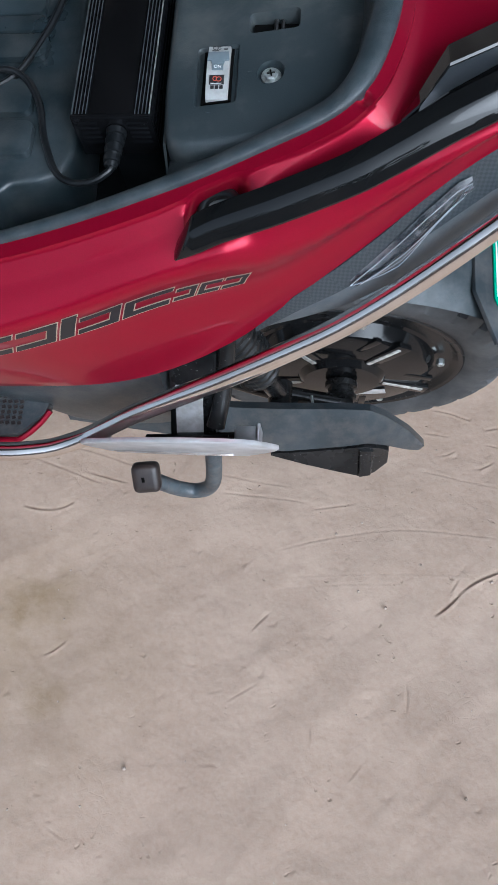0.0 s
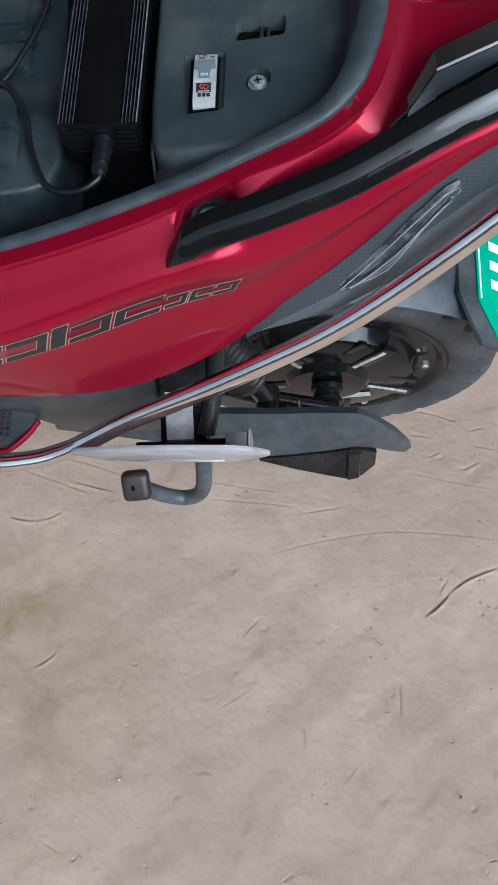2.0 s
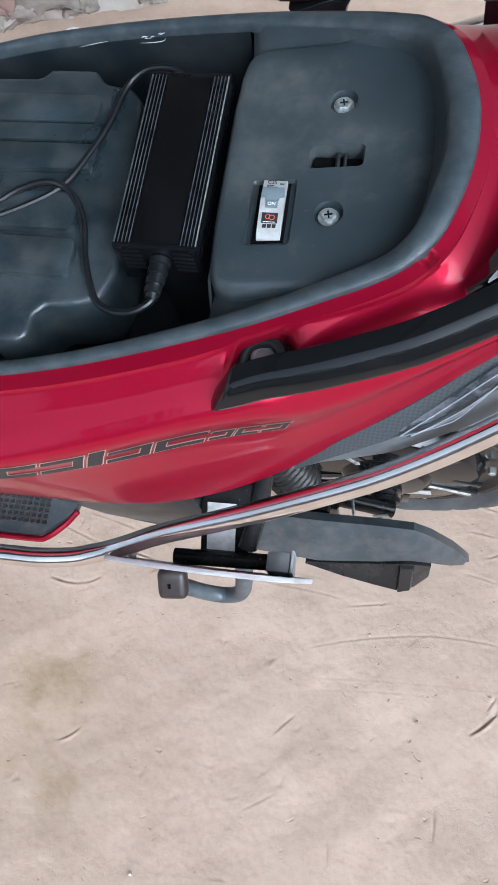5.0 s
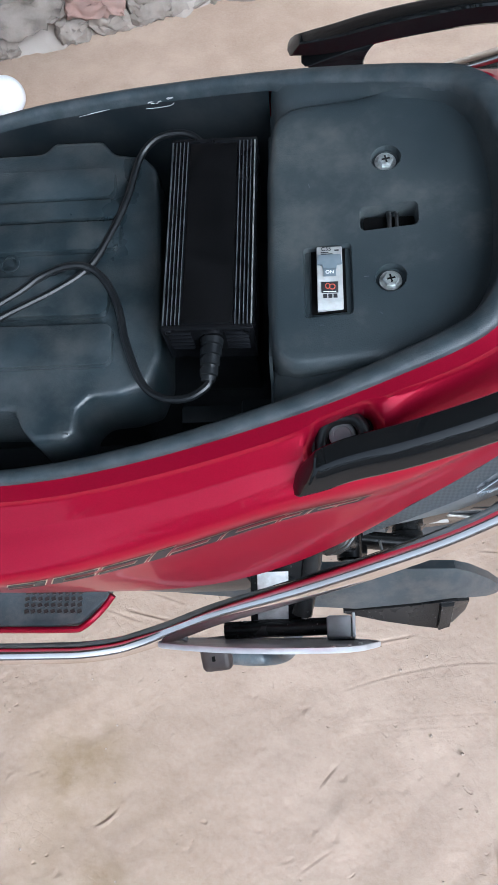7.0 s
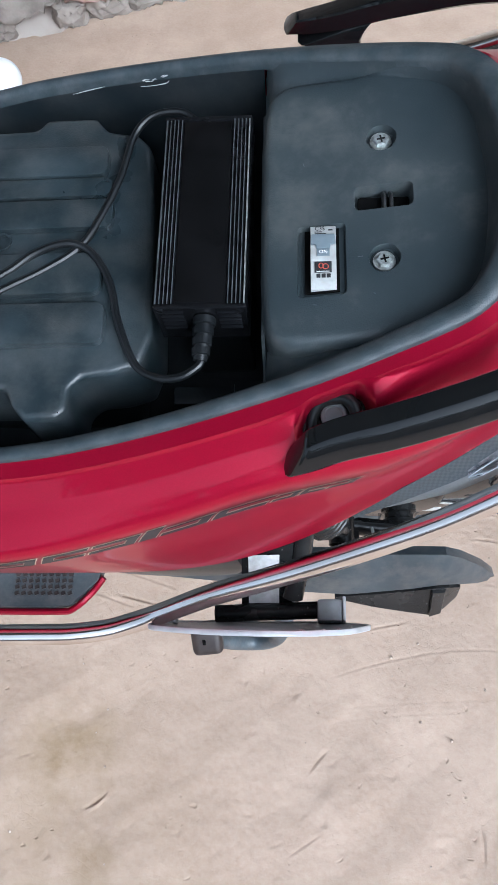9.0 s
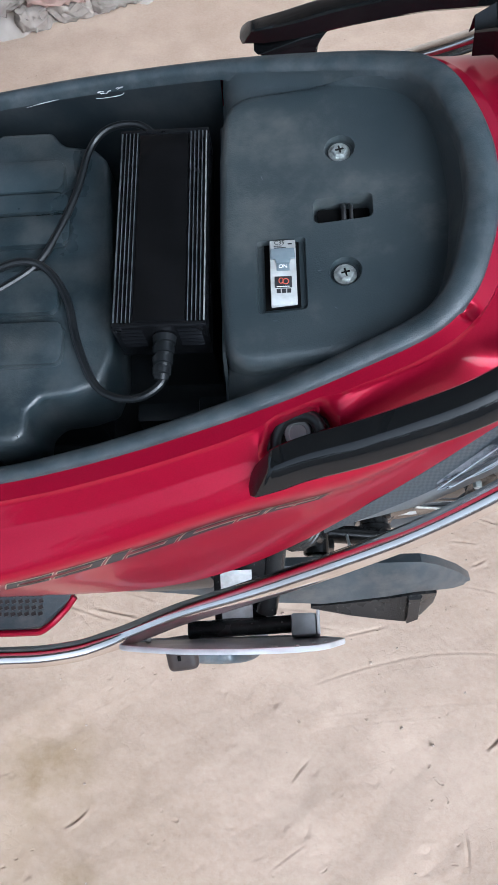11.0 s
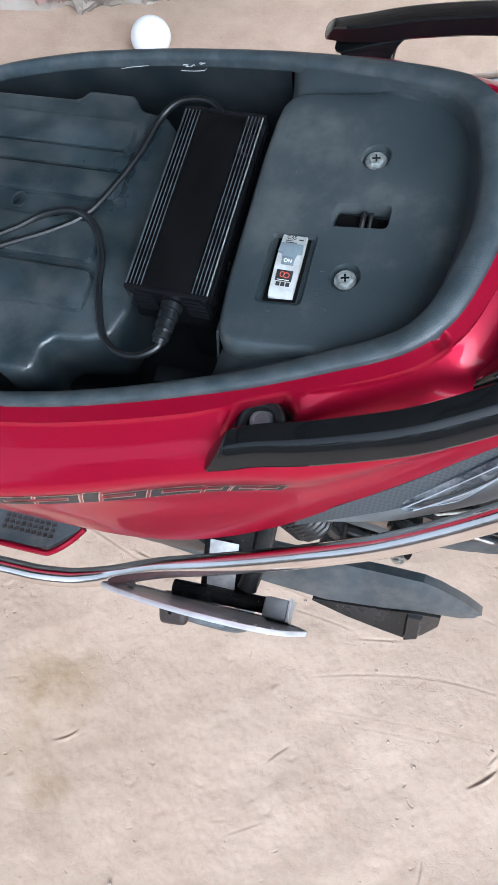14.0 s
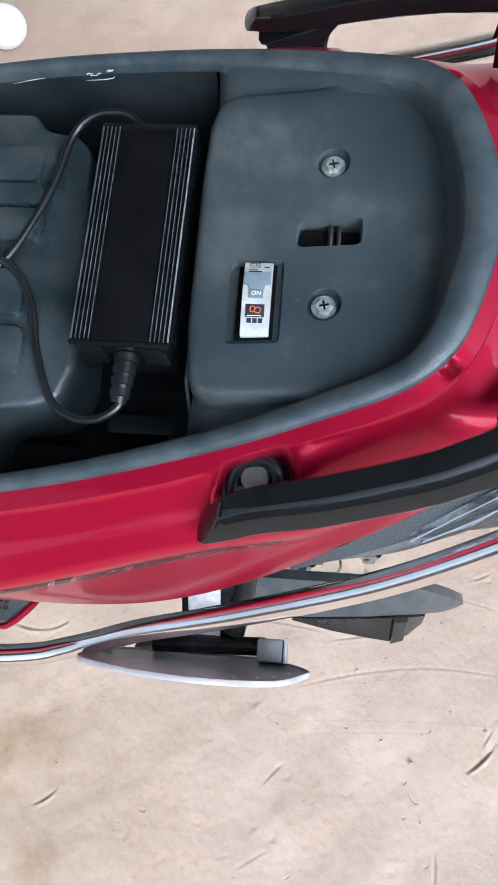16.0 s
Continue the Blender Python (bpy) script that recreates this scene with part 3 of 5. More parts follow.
W = [rim_width(p) for p in LOOP]
INNER = inset(LOOP, W)


def shifted(loop, dz):
    return [p + Vector((0, 0, dz)) for p in loop]


def build_rim():
    rows = [shifted(inset(LOOP, [-0.0006] * len(LOOP)), -0.010), shifted(inset(LOOP, [-0.0006] * len(LOOP)), -0.0015),
            shifted(inset(LOOP, [0.0012] * len(LOOP)), 0.0012), shifted(inset(LOOP, [w * 0.5 for w in W]), 0.0016),
            shifted(inset(LOOP, [w - 0.002 for w in W]), 0.0), shifted(INNER, -0.003), shifted(inset(LOOP, [w + 0.001 for w in W]), -0.009)]
    wall = [shifted(inset(LOOP, [w + 0.001 for w in W]), -0.009), shifted(inset(LOOP, [w + 0.003 for w in W]), -0.03), shifted(inset(LOOP, [w + 0.006 for w in W]), -0.075)]
    keep = [i for i, p in enumerate(LOOP) if p.x < -0.126]
    cut = next(k for k in range(1, len(keep)) if keep[k] != keep[k - 1] + 1)
    keep = keep[cut:] + keep[:cut]
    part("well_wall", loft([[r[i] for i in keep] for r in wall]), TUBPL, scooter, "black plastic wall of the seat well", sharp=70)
    return part("seat_rim", loft([[*r, r[0]] for r in rows]), RIMPL, scooter, "dark grey plastic rim of the seat well", sharp=70)


build_rim()


def build_tub():
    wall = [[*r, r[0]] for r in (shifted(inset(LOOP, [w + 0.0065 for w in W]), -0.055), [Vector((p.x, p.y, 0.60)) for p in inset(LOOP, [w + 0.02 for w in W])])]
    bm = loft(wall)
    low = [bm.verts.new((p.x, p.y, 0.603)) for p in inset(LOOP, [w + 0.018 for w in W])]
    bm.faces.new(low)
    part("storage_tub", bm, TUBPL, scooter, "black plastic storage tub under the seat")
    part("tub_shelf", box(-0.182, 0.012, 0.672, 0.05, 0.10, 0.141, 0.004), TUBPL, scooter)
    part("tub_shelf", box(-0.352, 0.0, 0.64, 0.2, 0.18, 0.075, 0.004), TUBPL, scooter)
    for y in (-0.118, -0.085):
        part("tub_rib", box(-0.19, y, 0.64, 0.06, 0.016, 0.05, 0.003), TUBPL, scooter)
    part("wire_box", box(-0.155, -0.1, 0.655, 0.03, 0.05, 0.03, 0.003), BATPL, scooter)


build_tub()


def build_scratches():
    rnd = random.Random(21)
    for k in range(5):
        x, y, a = rnd.uniform(-0.128, -0.02), rnd.uniform(-0.085, 0.085), rnd.uniform(0, 3.1)
        ln = rnd.uniform(0.0015, 0.006)
        part("scratch", box(x, y, panel_height(x) + 0.0001, ln, 0.0004, 0.0002, 0, turn=(0, TRAY_TILT, math.degrees(a))), GREYTUBE, tray)


def build_scuffs():
    """Pale scrapes on the far wall of the well, just under the rim."""
    rnd = random.Random(8)
    edge = sorted((p for p in INNER if p.y > 0), key=lambda p: p.x)

    def on_wall(x, depth):
        y, z = [float(np.interp(x, [p.x for p in edge], [p[k] for p in edge])) for k in (1, 2)]
        return Vector((x, y - 0.0012 - 0.07 * depth, z - depth))

    lines = [[(-0.242, 0.0125), (-0.234, 0.0130), (-0.225, 0.0128), (-0.219, 0.0118), (-0.217, 0.0095)], [(-0.302, 0.0100), (-0.290, 0.0088), (-0.280, 0.0080), (-0.273, 0.0075)]]
    for _ in range(9):
        x, d = rnd.uniform(-0.241, -0.221), rnd.uniform(0.004, 0.009)
        lines.append([(x, d), (x + rnd.uniform(0.001, 0.003), d - rnd.uniform(0.0, 0.001)), (x + rnd.uniform(0.003, 0.006), d - rnd.uniform(-0.0005, 0.002))])
    for line in lines:
        part("scuff", tube([on_wall(x, d) for x, d in line], lambda u: 0.0001 + 0.00022 * math.sin(math.pi * min(max(u, 0.02), 0.98)), 6, 4), PAPER, scooter, "pale scuff mark on the well wall")


build_scuffs()


def panel_height(x):
    return 0.7972 + 0.143 * (x + 0.12)


def build_panel():
    """The moulded tray behind the storage tub, with pockets for a breaker, a latch slot and two bolts."""
    outline = [(-0.133, 0.080), (-0.131, 0.091), (-0.124, 0.0985), (-0.112, 0.1005), (-0.085, 0.0995), (-0.055, 0.097), (-0.030, 0.092), (-0.012, 0.082), (0.000, 0.064),
               (0.005, 0.040), (0.007, 0.010)]
    far = smooth_path([(x, y, 0) for x, y in outline], 3)
    near = [Vector((p.x, -p.y, 0)) for p in reversed(far)]
    front = [Vector((-0.1345, y, 0)) for y in (-0.05, -0.02, 0.02, 0.05)]
    flat = [Vector((p.x, p.y, panel_height(p.x))) for p in far + near + front]
    k = len(flat)
    centre = Vector((-0.06, 0, 0))
    edge_low, edge_mid, gutter, outer = [], [], [], []
    loop_xy = [Vector((p.x, p.y, 0)) for p in INNER]
    for p in flat:
        # meets the rim's inner edge straight outwards
        d = (Vector((p.x, p.y, 0)) - centre).normalized()
        if p.x < -0.06:
            best = min((i for i in range(len(INNER)) if INNER[i].y * p.y > 0), key=lambda i: abs(INNER[i].x - max(p.x, -0.136)))
            q = INNER[best].copy()
            q.x = p.x - (0.004 if p.x < -0.12 else 0.0)
        else:
            best = max(range(len(INNER)), key=lambda i: (loop_xy[i] - centre).normalized().dot(d))
            q = INNER[best]
        if p.x < -0.125:
            q = p + Vector((-0.02, 0, 0)) + Vector((0, 0.02 if p.y > 0 else -0.02, 0)) * min(1, max(0, (abs(p.y) - 0.07) / 0.025))
        way = Vector((q.x - p.x, q.y - p.y, 0))
        reach = max(way.length, 1e-4)
        rise = q.z - 0.004 - p.z
        f = min(1, max(0, (p.x + 0.100) / 0.065))
        f = f * f * (3 - 2 * f)
        d = way / reach
        skirt = [p + d * 0.003 + Vector((0, 0, -0.0015)), p + d * 0.006 + Vector((0, 0, -0.008)), p + d * 0.0065 + Vector((0, 0, -0.014)), p + d * 0.007 + Vector((0, 0, -0.03))]
        fillet = [p + way * 0.30 + Vector((0, 0, rise * 0.08 - 0.001)), p + way * 0.60 + Vector((0, 0, rise * 0.36 - 0.001)), p + way * 0.85 + Vector((0, 0, rise * 0.75)), p + way + d * 0.002 + Vector((0, 0, rise))]
        for row, u, v in zip((edge_mid, edge_low, gutter, outer), skirt, fillet):
            row.append(u.lerp(v, f))
    bm = bmesh.new()

    def ring(points):
        vs = [bm.verts.new(p) for p in points]
        return vs, [bm.edges.new((vs[i], vs[(i + 1) % len(vs)])) for i in range(len(vs))]

    flat_v, _ = ring(flat)
    inner = [p + (Vector((centre.x, 0, p.z)) - p).normalized() * 0.004 for p in flat]
    inner_v, flat_e = ring([(p.x, p.y, panel_height(p.x)) for p in inner])
    for i in range(k):
        j = (i + 1) % k
        bm.faces.new((inner_v[i], inner_v[j], flat_v[j], flat_v[i]))
    prev = flat_v
    for row in (edge_mid, edge_low, gutter, outer):
        vs = [bm.verts.new(p) for p in row]
        for i in range(k):
            j = (i + 1) % k
            bm.faces.new((prev[i], prev[j], vs[j], vs[i]))
        prev = vs
    edges = list(flat_e)
    holes = []
    for hole, depth, slope in ((rounded(-0.1155, -0.0715, -0.0825, -0.0175, 0.003), 0.0036, 0.001), (rounded(-0.0765, -0.0095, -0.0370, 0.0095, 0.004), 0.016, 0.001),
                               ([(-0.0565 + 0.0105 * math.cos(a), 0.0475 + 0.0105 * math.sin(a)) for a in np.linspace(0, 2 * math.pi, 24, endpoint=False)], 0.006, 0.001),
                               ([(-0.0575 + 0.0105 * math.cos(a), -0.0475 + 0.0105 * math.sin(a)) for a in np.linspace(0, 2 * math.pi, 24, endpoint=False)], 0.006, 0.001)):
        vs, es = ring([(x, y, panel_height(x)) for x, y in hole])
        edges += es
        holes.append((vs, depth, slope))
    bmesh.ops.triangle_fill(bm, use_beauty=True, edges=edges)
    for vs, depth, slope in holes:
        c = sum((v.co for v in vs), Vector()) / len(vs)
        lip = [bm.verts.new(v.co + (c - v.co) * 0.03 + Vector((0, 0, -0.0012))) for v in vs]
        low = [bm.verts.new(v.co + (c - v.co) * 0.06 + Vector((0, 0, -depth))) for v in vs]
        for a, b in ((vs, lip), (lip, low)):
            for i in range(len(vs)):
                j = (i + 1) % len(vs)
                bm.faces.new((a[i], a[j], b[j], b[i]))
        bm.faces.new(low)
    bmesh.ops.recalc_face_normals(bm, faces=bm.faces)
    return part("rear_tray", bm, PLASTIC, scooter, "scuffed dark grey moulded plastic tray", sharp=40)


tray = build_panel()


def build_gutter():
    """The shallow channel between the rim and the tray, and the bulkhead that falls from it into the tub."""
    for sgn in (-1, 1):
        pts = [p for p in INNER if -0.137 < p.x < -0.025 and p.y * sgn > 0.004]
        pts.sort(key=lambda p: p.x)
        first = next(p for p in sorted((q for q in INNER if q.y * sgn > 0), key=lambda q: -q.x) if p.x <= -0.137)
        pts = [Vector((-0.1390, first.y, first.z - 0.018)), Vector((-0.1372, first.y, first.z - 0.005))] + [p for p in pts if p.x > -0.133]
        rows = []
        for p in pts:
            inward = Vector((-0.05 if p.x > 0 else 0.0, -sgn, 0)).normalized()
            sink = 0.014 * max(0.0, (p.x + 0.09) / 0.045)
            p = p - Vector((0, 0, sink))
            rows.append([p + Vector((0, 0, sink - 0.003)), p + inward * 0.004 + Vector((0, 0, -0.010)), p + inward * 0.009 + Vector((0, 0, -0.0155)), p + inward * 0.016 + Vector((0, 0, -0.0195)), p + inward * min(0.04, abs(p.y) * 0.8) + Vector((0, 0, -0.024))])
        part("tray_gutter", loft(rows), PLASTIC, scooter)
    rows = [[], [], []]
    for y in np.linspace(-0.129, 0.129, 61):
        z = float(np.interp(abs(y), [0, 0.09, 0.100, 0.106, 0.118, 0.123, 0.129], [0.785, 0.784, 0.768, 0.758, 0.756, 0.758, 0.762]))
        rows[0].append(Vector((-0.1378, y, z)))
        rows[1].append(Vector((-0.1402, y, z - 0.0025)))
        rows[2].append(Vector((-0.1440, y, 0.61)))
    part("bulkhead", loft(rows), PLASTIC, scooter, "dark plastic bulkhead of the seat well")


build_gutter()
TRAY_TILT = -math.degrees(math.atan(0.143))


def on_tray(x, y, dz=0.0):
    return (x, y, panel_height(x) + dz)


def build_bolt(x, y):
    z = panel_height(x) - 0.0062
    c = (x, y, z)
    bm = lathe([(0, 0.0074), (0.0012, 0.0076), (0.0020, 0.0074), (0.0024, 0.0050)], 32, "z", centre=c)
    washer = part("washer", bm, STEEL, scooter, "zinc washer")
    head = lathe([(0.0022, 0.0054), (0.0042, 0.0054), (0.0050, 0.0047), (0.0049, 0.0034)], 6, "z", centre=c)
    bolt = part("bolt", head, STEEL, scooter, "cross-slotted zinc hexagon bolt", sharp=20)
    # two dark bars on the head paint the shade of the cross recess
    cross = box(x, y, z + 0.0050, 0.0058, 0.0012, 0.0006, 0, turn=(0, 0, 12))
    box(x, y, z + 0.0050, 0.0012, 0.0058, 0.0006, 0, turn=(0, 0, 12), bm=cross)
    part("cross_slot_shade", cross, DARKMETAL, bolt)
    return washer


build_scratches()
build_bolt(-0.0565, 0.0475)
build_bolt(-0.0575, -0.0475)


def build_latch():
    # a near-black slab gives the slot its deep shade
    bm = prism(rounded(-0.0735, -0.0088, -0.0384, 0.0055, 0.002), 0.7925, 0.7965, 0)
    part("latch_slot_shade", bm, HOLE_SHADE, scooter, "near-black block for the shade in the seat latch's open slot")
    bm = tube([(-0.056, 0.008, 0.797), (-0.056, 0.002, 0.8005), (-0.056, -0.008, 0.797)], 0.0018, 8)
    tube([(-0.051, 0.008, 0.797), (-0.051, 0.003, 0.8005), (-0.051, -0.008, 0.797)], 0.0014, 8, bm=bm)
    part("latch_hook", bm, DARKMETAL, scooter, "thin steel latch hook")


build_latch()


def text_mesh(name, body, size, mat, parent, m, label=""):
    cu = bpy.data.curves.new(name, "FONT")
    cu.body, cu.size, cu.extrude, cu.align_x, cu.align_y = body, size, 0.0001, "CENTER", "CENTER"
    tmp = bpy.data.objects.new(name, cu)
    scene.collection.objects.link(tmp)
    me = bpy.data.meshes.new_from_object(tmp.evaluated_get(bpy.context.evaluated_depsgraph_get()))
    bpy.data.objects.remove(tmp)
    bpy.data.curves.remove(cu)
    me.materials.clear()
    me.materials.append(mat)
    ob = new(name, me)
    ob.parent = parent
    ob.matrix_basis = m
    return tagged(ob, label)


def build_breaker():
    """A one-pole breaker, 18 mm wide, 45 mm long in its pocket."""
    z = panel_height(-0.098)
    # dark slab under the breaker, painting the shade in the gap round it
    part("breaker_pocket_shade", box(-0.0985, -0.0445, z - 0.0022, 0.0232, 0.0480, 0.0014, 0, turn=(0, TRAY_TILT, 0)), HOLE_SHADE, scooter)
    # the face steps up round the lever and curves down to the foot
    prof = [(-0.0672, -0.006), (-0.0672, 0.0002), (-0.0655, 0.0014), (-0.0630, 0.0026), (-0.0480, 0.0044), (-0.0470, 0.0050), (-0.0382, 0.0052), (-0.0290, 0.0040), (-0.0205, 0.0028), (-0.0200, 0.0020), (-0.0200, -0.006)]
    bm = prism([(a, b + z) for a, b in prof], -0.1063, -0.0892, 0.0004, axis="x", segments=1)
    body = part("circuit_breaker", bm, MCBGREY, scooter, "pale grey circuit breaker with its lever switched on", sharp=25)
    x = -0.0978
    top = [(x - 0.0078, -0.0285), (x + 0.0078, -0.0285), (x + 0.0084, -0.0358), (x + 0.0050, -0.0362), (x + 0.0046, -0.0392), (x - 0.0046, -0.0392), (x - 0.0050, -0.0362), (x - 0.0084, -0.0358)]
    part("lever", prism(top, z + 0.0035, z + 0.0066, 0.0007), MCBDARK, body, "dark blue-grey lever")
    part("on_tag", box(x, -0.0420, z + 0.0055, 0.0084, 0.0054, 0.0008, 0.0001), MCBDARK, body)
    patch = box(x - 0.0002, -0.0524, z + 0.0042, 0.0112, 0.0078, 0.0006, 0.0001, turn=(6.5, 0, 0))
    mark = part("logo_patch", patch, INK, body, "black square logo patch")
    for sx, sy, turn in ((-0.0016, 0.0004, 20), (0.0014, -0.0002, -25)):
        ring = [Vector((x + sx + 0.0019 * math.cos(q) * (0.75 if turn > 0 else 1), -0.0520 + sy + 0.0019 * math.sin(q), z + 0.0047)) for q in np.linspace(0, 2 * math.pi, 17)]
        part("logo_shape", tube(ring, 0.00032, 6, 1), ORANGE, mark)
    text_mesh("rating_text", "C35", 0.0040, INK, body, pose(x - 0.0020, -0.0226, z + 0.0034, 7, 0, 0))
    text_mesh("switch_text", "ON", 0.0036, WHITE, body, pose(x, -0.0420, z + 0.0062, 0, 0, 0))
    for bx, by, w, h in ((x + 0.0050, -0.0238, 0.0030, 0.0008), (x - 0.0030, -0.0252, 0.0052, 0.0005), (x - 0.0016, -0.0266, 0.0078, 0.0007), (x - 0.0004, -0.0556, 0.0084, 0.0004)):
        part("print_bar", box(bx, by, z + (0.0036 if by > -0.03 else 0.0042), w, h, 0.0003, 0, turn=(7, 0, 0)), INK if by > -0.03 else WHITE, body)
    for i in range(3):
        part("print_bar", box(x - 0.0034 + 0.0034 * i, -0.0584, z + 0.0034, 0.0026, 0.0028, 0.0003, 0, turn=(6.5, 0, 0)), INK, body)


build_breaker()

# red side panels: x, then half width and height at the rim, the shoulder, the crease and the lower edge
SIDE = [(-0.50, 0.122, 0.690, 0.150, 0.675, 0.212, 0.630, 0.208, 0.560), (-0.40, 0.157, 0.713, 0.176, 0.700, 0.228, 0.655, 0.216, 0.578),
        (-0.35, 0.161, 0.724, 0.178, 0.713, 0.227, 0.663, 0.217, 0.583), (-0.30, 0.161, 0.736, 0.176, 0.727, 0.222, 0.670, 0.217, 0.586),
        (-0.25, 0.158, 0.751, 0.172, 0.741, 0.212, 0.678, 0.217, 0.589), (-0.20, 0.151, 0.765, 0.163, 0.755, 0.201, 0.690, 0.214, 0.596),
        (-0.15, 0.142, 0.779, 0.155, 0.768, 0.189, 0.706, 0.206, 0.611), (-0.10, 0.131, 0.793, 0.144, 0.781, 0.179, 0.716, 0.192, 0.634),
        (-0.07, 0.123, 0.802, 0.136, 0.789, 0.174, 0.719, 0.181, 0.652), (-0.04, 0.114, 0.811, 0.126, 0.797, 0.166, 0.730, 0.172, 0.690),
        (0.00, 0.097, 0.823, 0.112, 0.808, 0.150, 0.752, 0.156, 0.716), (0.03, 0.047, 0.833, 0.100, 0.815, 0.138, 0.770, 0.142, 0.738),
        (0.06, 0.030, 0.840, 0.090, 0.820, 0.128, 0.790, 0.130, 0.770), (0.11, 0.022, 0.848, 0.076, 0.832, 0.108, 0.818, 0.110, 0.806),
        (0.20, 0.015, 0.856, 0.055, 0.848, 0.075, 0.838, 0.078, 0.826), (0.27, 0.008, 0.850, 0.030, 0.846, 0.040, 0.838, 0.042, 0.828)]


def side_profile(x, sgn, rim=None, band=None, drop=None, s=1.0, keel=1.0):
    """The section of a side panel: the rim, a narrow band along it, the badge band, the crease and the lower edge."""
    cy, cz, ly, lz = [float(v) for v in np.mean([interp(SIDE, x + o) for o in (-0.024, -0.016, -0.008, 0.0, 0.008, 0.016, 0.024)], axis=0)][-4:]
    if rim is None:
        xs = [p.x for p in RIM_LINE]
        r = Vector((x, float(np.interp(x, xs, [p.y for p in RIM_LINE])), float(np.interp(x, xs, [p.z for p in RIM_LINE]))))
        w = float(np.interp(x, [-0.3, -0.14, -0.10, -0.045], [0.012, 0.0120, 0.0095, 0.0095]))
        rim, band = r + Vector((0, 0.0004, -0.0035)), r + Vector((0, w, -0.0035 - w * (0.22 if sgn < 0 else 1.1)))
    if sgn > 0:
        pull = 0.022 * float(np.interp(x, [-0.12, -0.02], [1.0, 0.0]))
        cy, ly, cz = cy - pull, ly - pull, cz - pull
    k = float(np.interp(x, [-0.09, -0.03, 0.03], [1.0, 0.5, 0.25]))
    t = Vector((x, cy + 0.0045 * k, cz + 0.040 * k))
    c, l = Vector((x, cy, cz)), Vector((x, ly, lz))
    # the pocket round the foot of the near grab rail cuts into the band
    pocket = float(np.interp(x, [-0.116, -0.107, -0.077, -0.068], [0.0, 1.0, 1.0, 0.0])) if sgn < 0 else 0.0
    band = band + Vector((0, -0.0030, 0.0006)) * pocket
    e = band + Vector((0, 0.0012, -0.003))
    fine = [rim.lerp(band, q / 9) for q in range(9)] + [band]
    a1, a2 = e.lerp(t, 0.33), e.lerp(t, 0.66) + Vector((0, 0.002, 0.002))
    if drop is None and x > -0.135:
        q = min(1.0, (x + 0.135) / 0.035)
        drop, s = Vector((0, 0.016, -0.011)), q * q * (3 - 2 * q)
    if drop is not None:
        b1 = e + drop
        a1, a2 = a1.lerp(b1, s) + Vector((0, -0.013, -0.020)) * pocket, a2.lerp(b1.lerp(t, 0.5), s)
    fine += [e.lerp(a1, q / 9) for q in range(9)] + smooth_path([a1, a2, t, c, c.lerp(l, 0.5), l], 4)
    fine += [l + Vector((0, -0.004, -0.006)), l + Vector((0, -0.016, -0.009))]
    return [Vector((p.x, sgn * p.y * keel, p.z)) for p in fine]


def build_side(sgn):
    rows = [side_profile(x, sgn) for x in [*np.arange(-0.50, -0.1301, 0.01), *np.arange(-0.126, -0.0501, 0.004)]]
    rear = [p for p in smooth_path(RIM, 20) if p.x > -0.045]
    reach = [0.0]
    for a, b in zip(rear, rear[1:]):
        reach.append(reach[-1] + (b - a).length)
    for i, p in enumerate(rear):
        u = reach[i] / reach[-1]
        a, b = rear[max(i - 1, 0)], rear[min(i + 1, len(rear) - 1)]
        d = Vector((b.x - a.x, b.y - a.y, 0)).normalized()
        out = Vector((-d.y, d.x, 0))
        if i == len(rear) - 1:
            out = Vector((1, 0, 0))
        w = 0.0095
        fall = min(1.0, 3 * u)
        rows.append(side_profile(-0.045 + 0.315 * u ** 1.1, sgn, p + out * 0.0004 + Vector((0, 0, -0.0035)), p + out * w + Vector((0, 0, -0.0035 - w * (0.22 if sgn < 0 else 0.22 + 0.9 * max(0.0, 1 - 1.6 * u)))), out * (0.016 - 0.004 * fall) + Vector((0, 0, -0.011)), 1.0, 0.0 if i == len(rear) - 1 else 1.0))
    # even out the folds behind the rail's foot, all but the band along the rim
    first = next(i for i, r in enumerate(rows) if r[0].x > -0.056)
    for _ in range(70):
        was = [[p.copy() for p in r] for r in rows]
        for i in range(first, len(rows) - 1):
            for j in range(11, len(rows[i])):
                rows[i][j] = was[i][j] * 0.5 + (was[i - 1][j] + was[i + 1][j]) * 0.25
                if j < 26:
                    rows[i][j] = rows[i][j] * 0.6 + (was[i][j - 1] + was[i][j + 1]) * 0.2
    bm = loft(rows)
    c = Vector((0.0101, sgn * 0.0901, 0.8243))
    into = Vector((-0.25, -sgn * 0.50, -0.80)).normalized()
    for v in bm.verts:
        off = v.co - c
        d = (off - into * off.dot(into)).length / 0.0064
        if d < 1 and off.length < 0.02:
            v.co += into * 0.0052 * (1 - d * d) ** 2
    return part("side_panel", bm, RED, scooter, "glossy crimson painted side panel", sharp=36)


for s in (-1, 1):
    build_side(s)
part("front_cap", loft([side_profile(-0.50, -1), side_profile(-0.50, 1)]), RED, scooter)


def shell_point(x, f, out=0.0006, sgn=-1):
    """A point on the side panel at x; f runs from the crease (0) up the badge band (-1)."""
    prof = side_profile(x, sgn)
    i = 31 + f * 4
    a = int(math.floor(i))
    a = max(0, min(a, len(prof) - 2))
    p = prof[a].lerp(prof[a + 1], i - a)
    d = prof[a + 1] - prof[a]
    n = Vector((0, sgn * -d.z, d.y * sgn)).normalized()
    if n.y * sgn < 0:
        n = -n
    return p + n * out


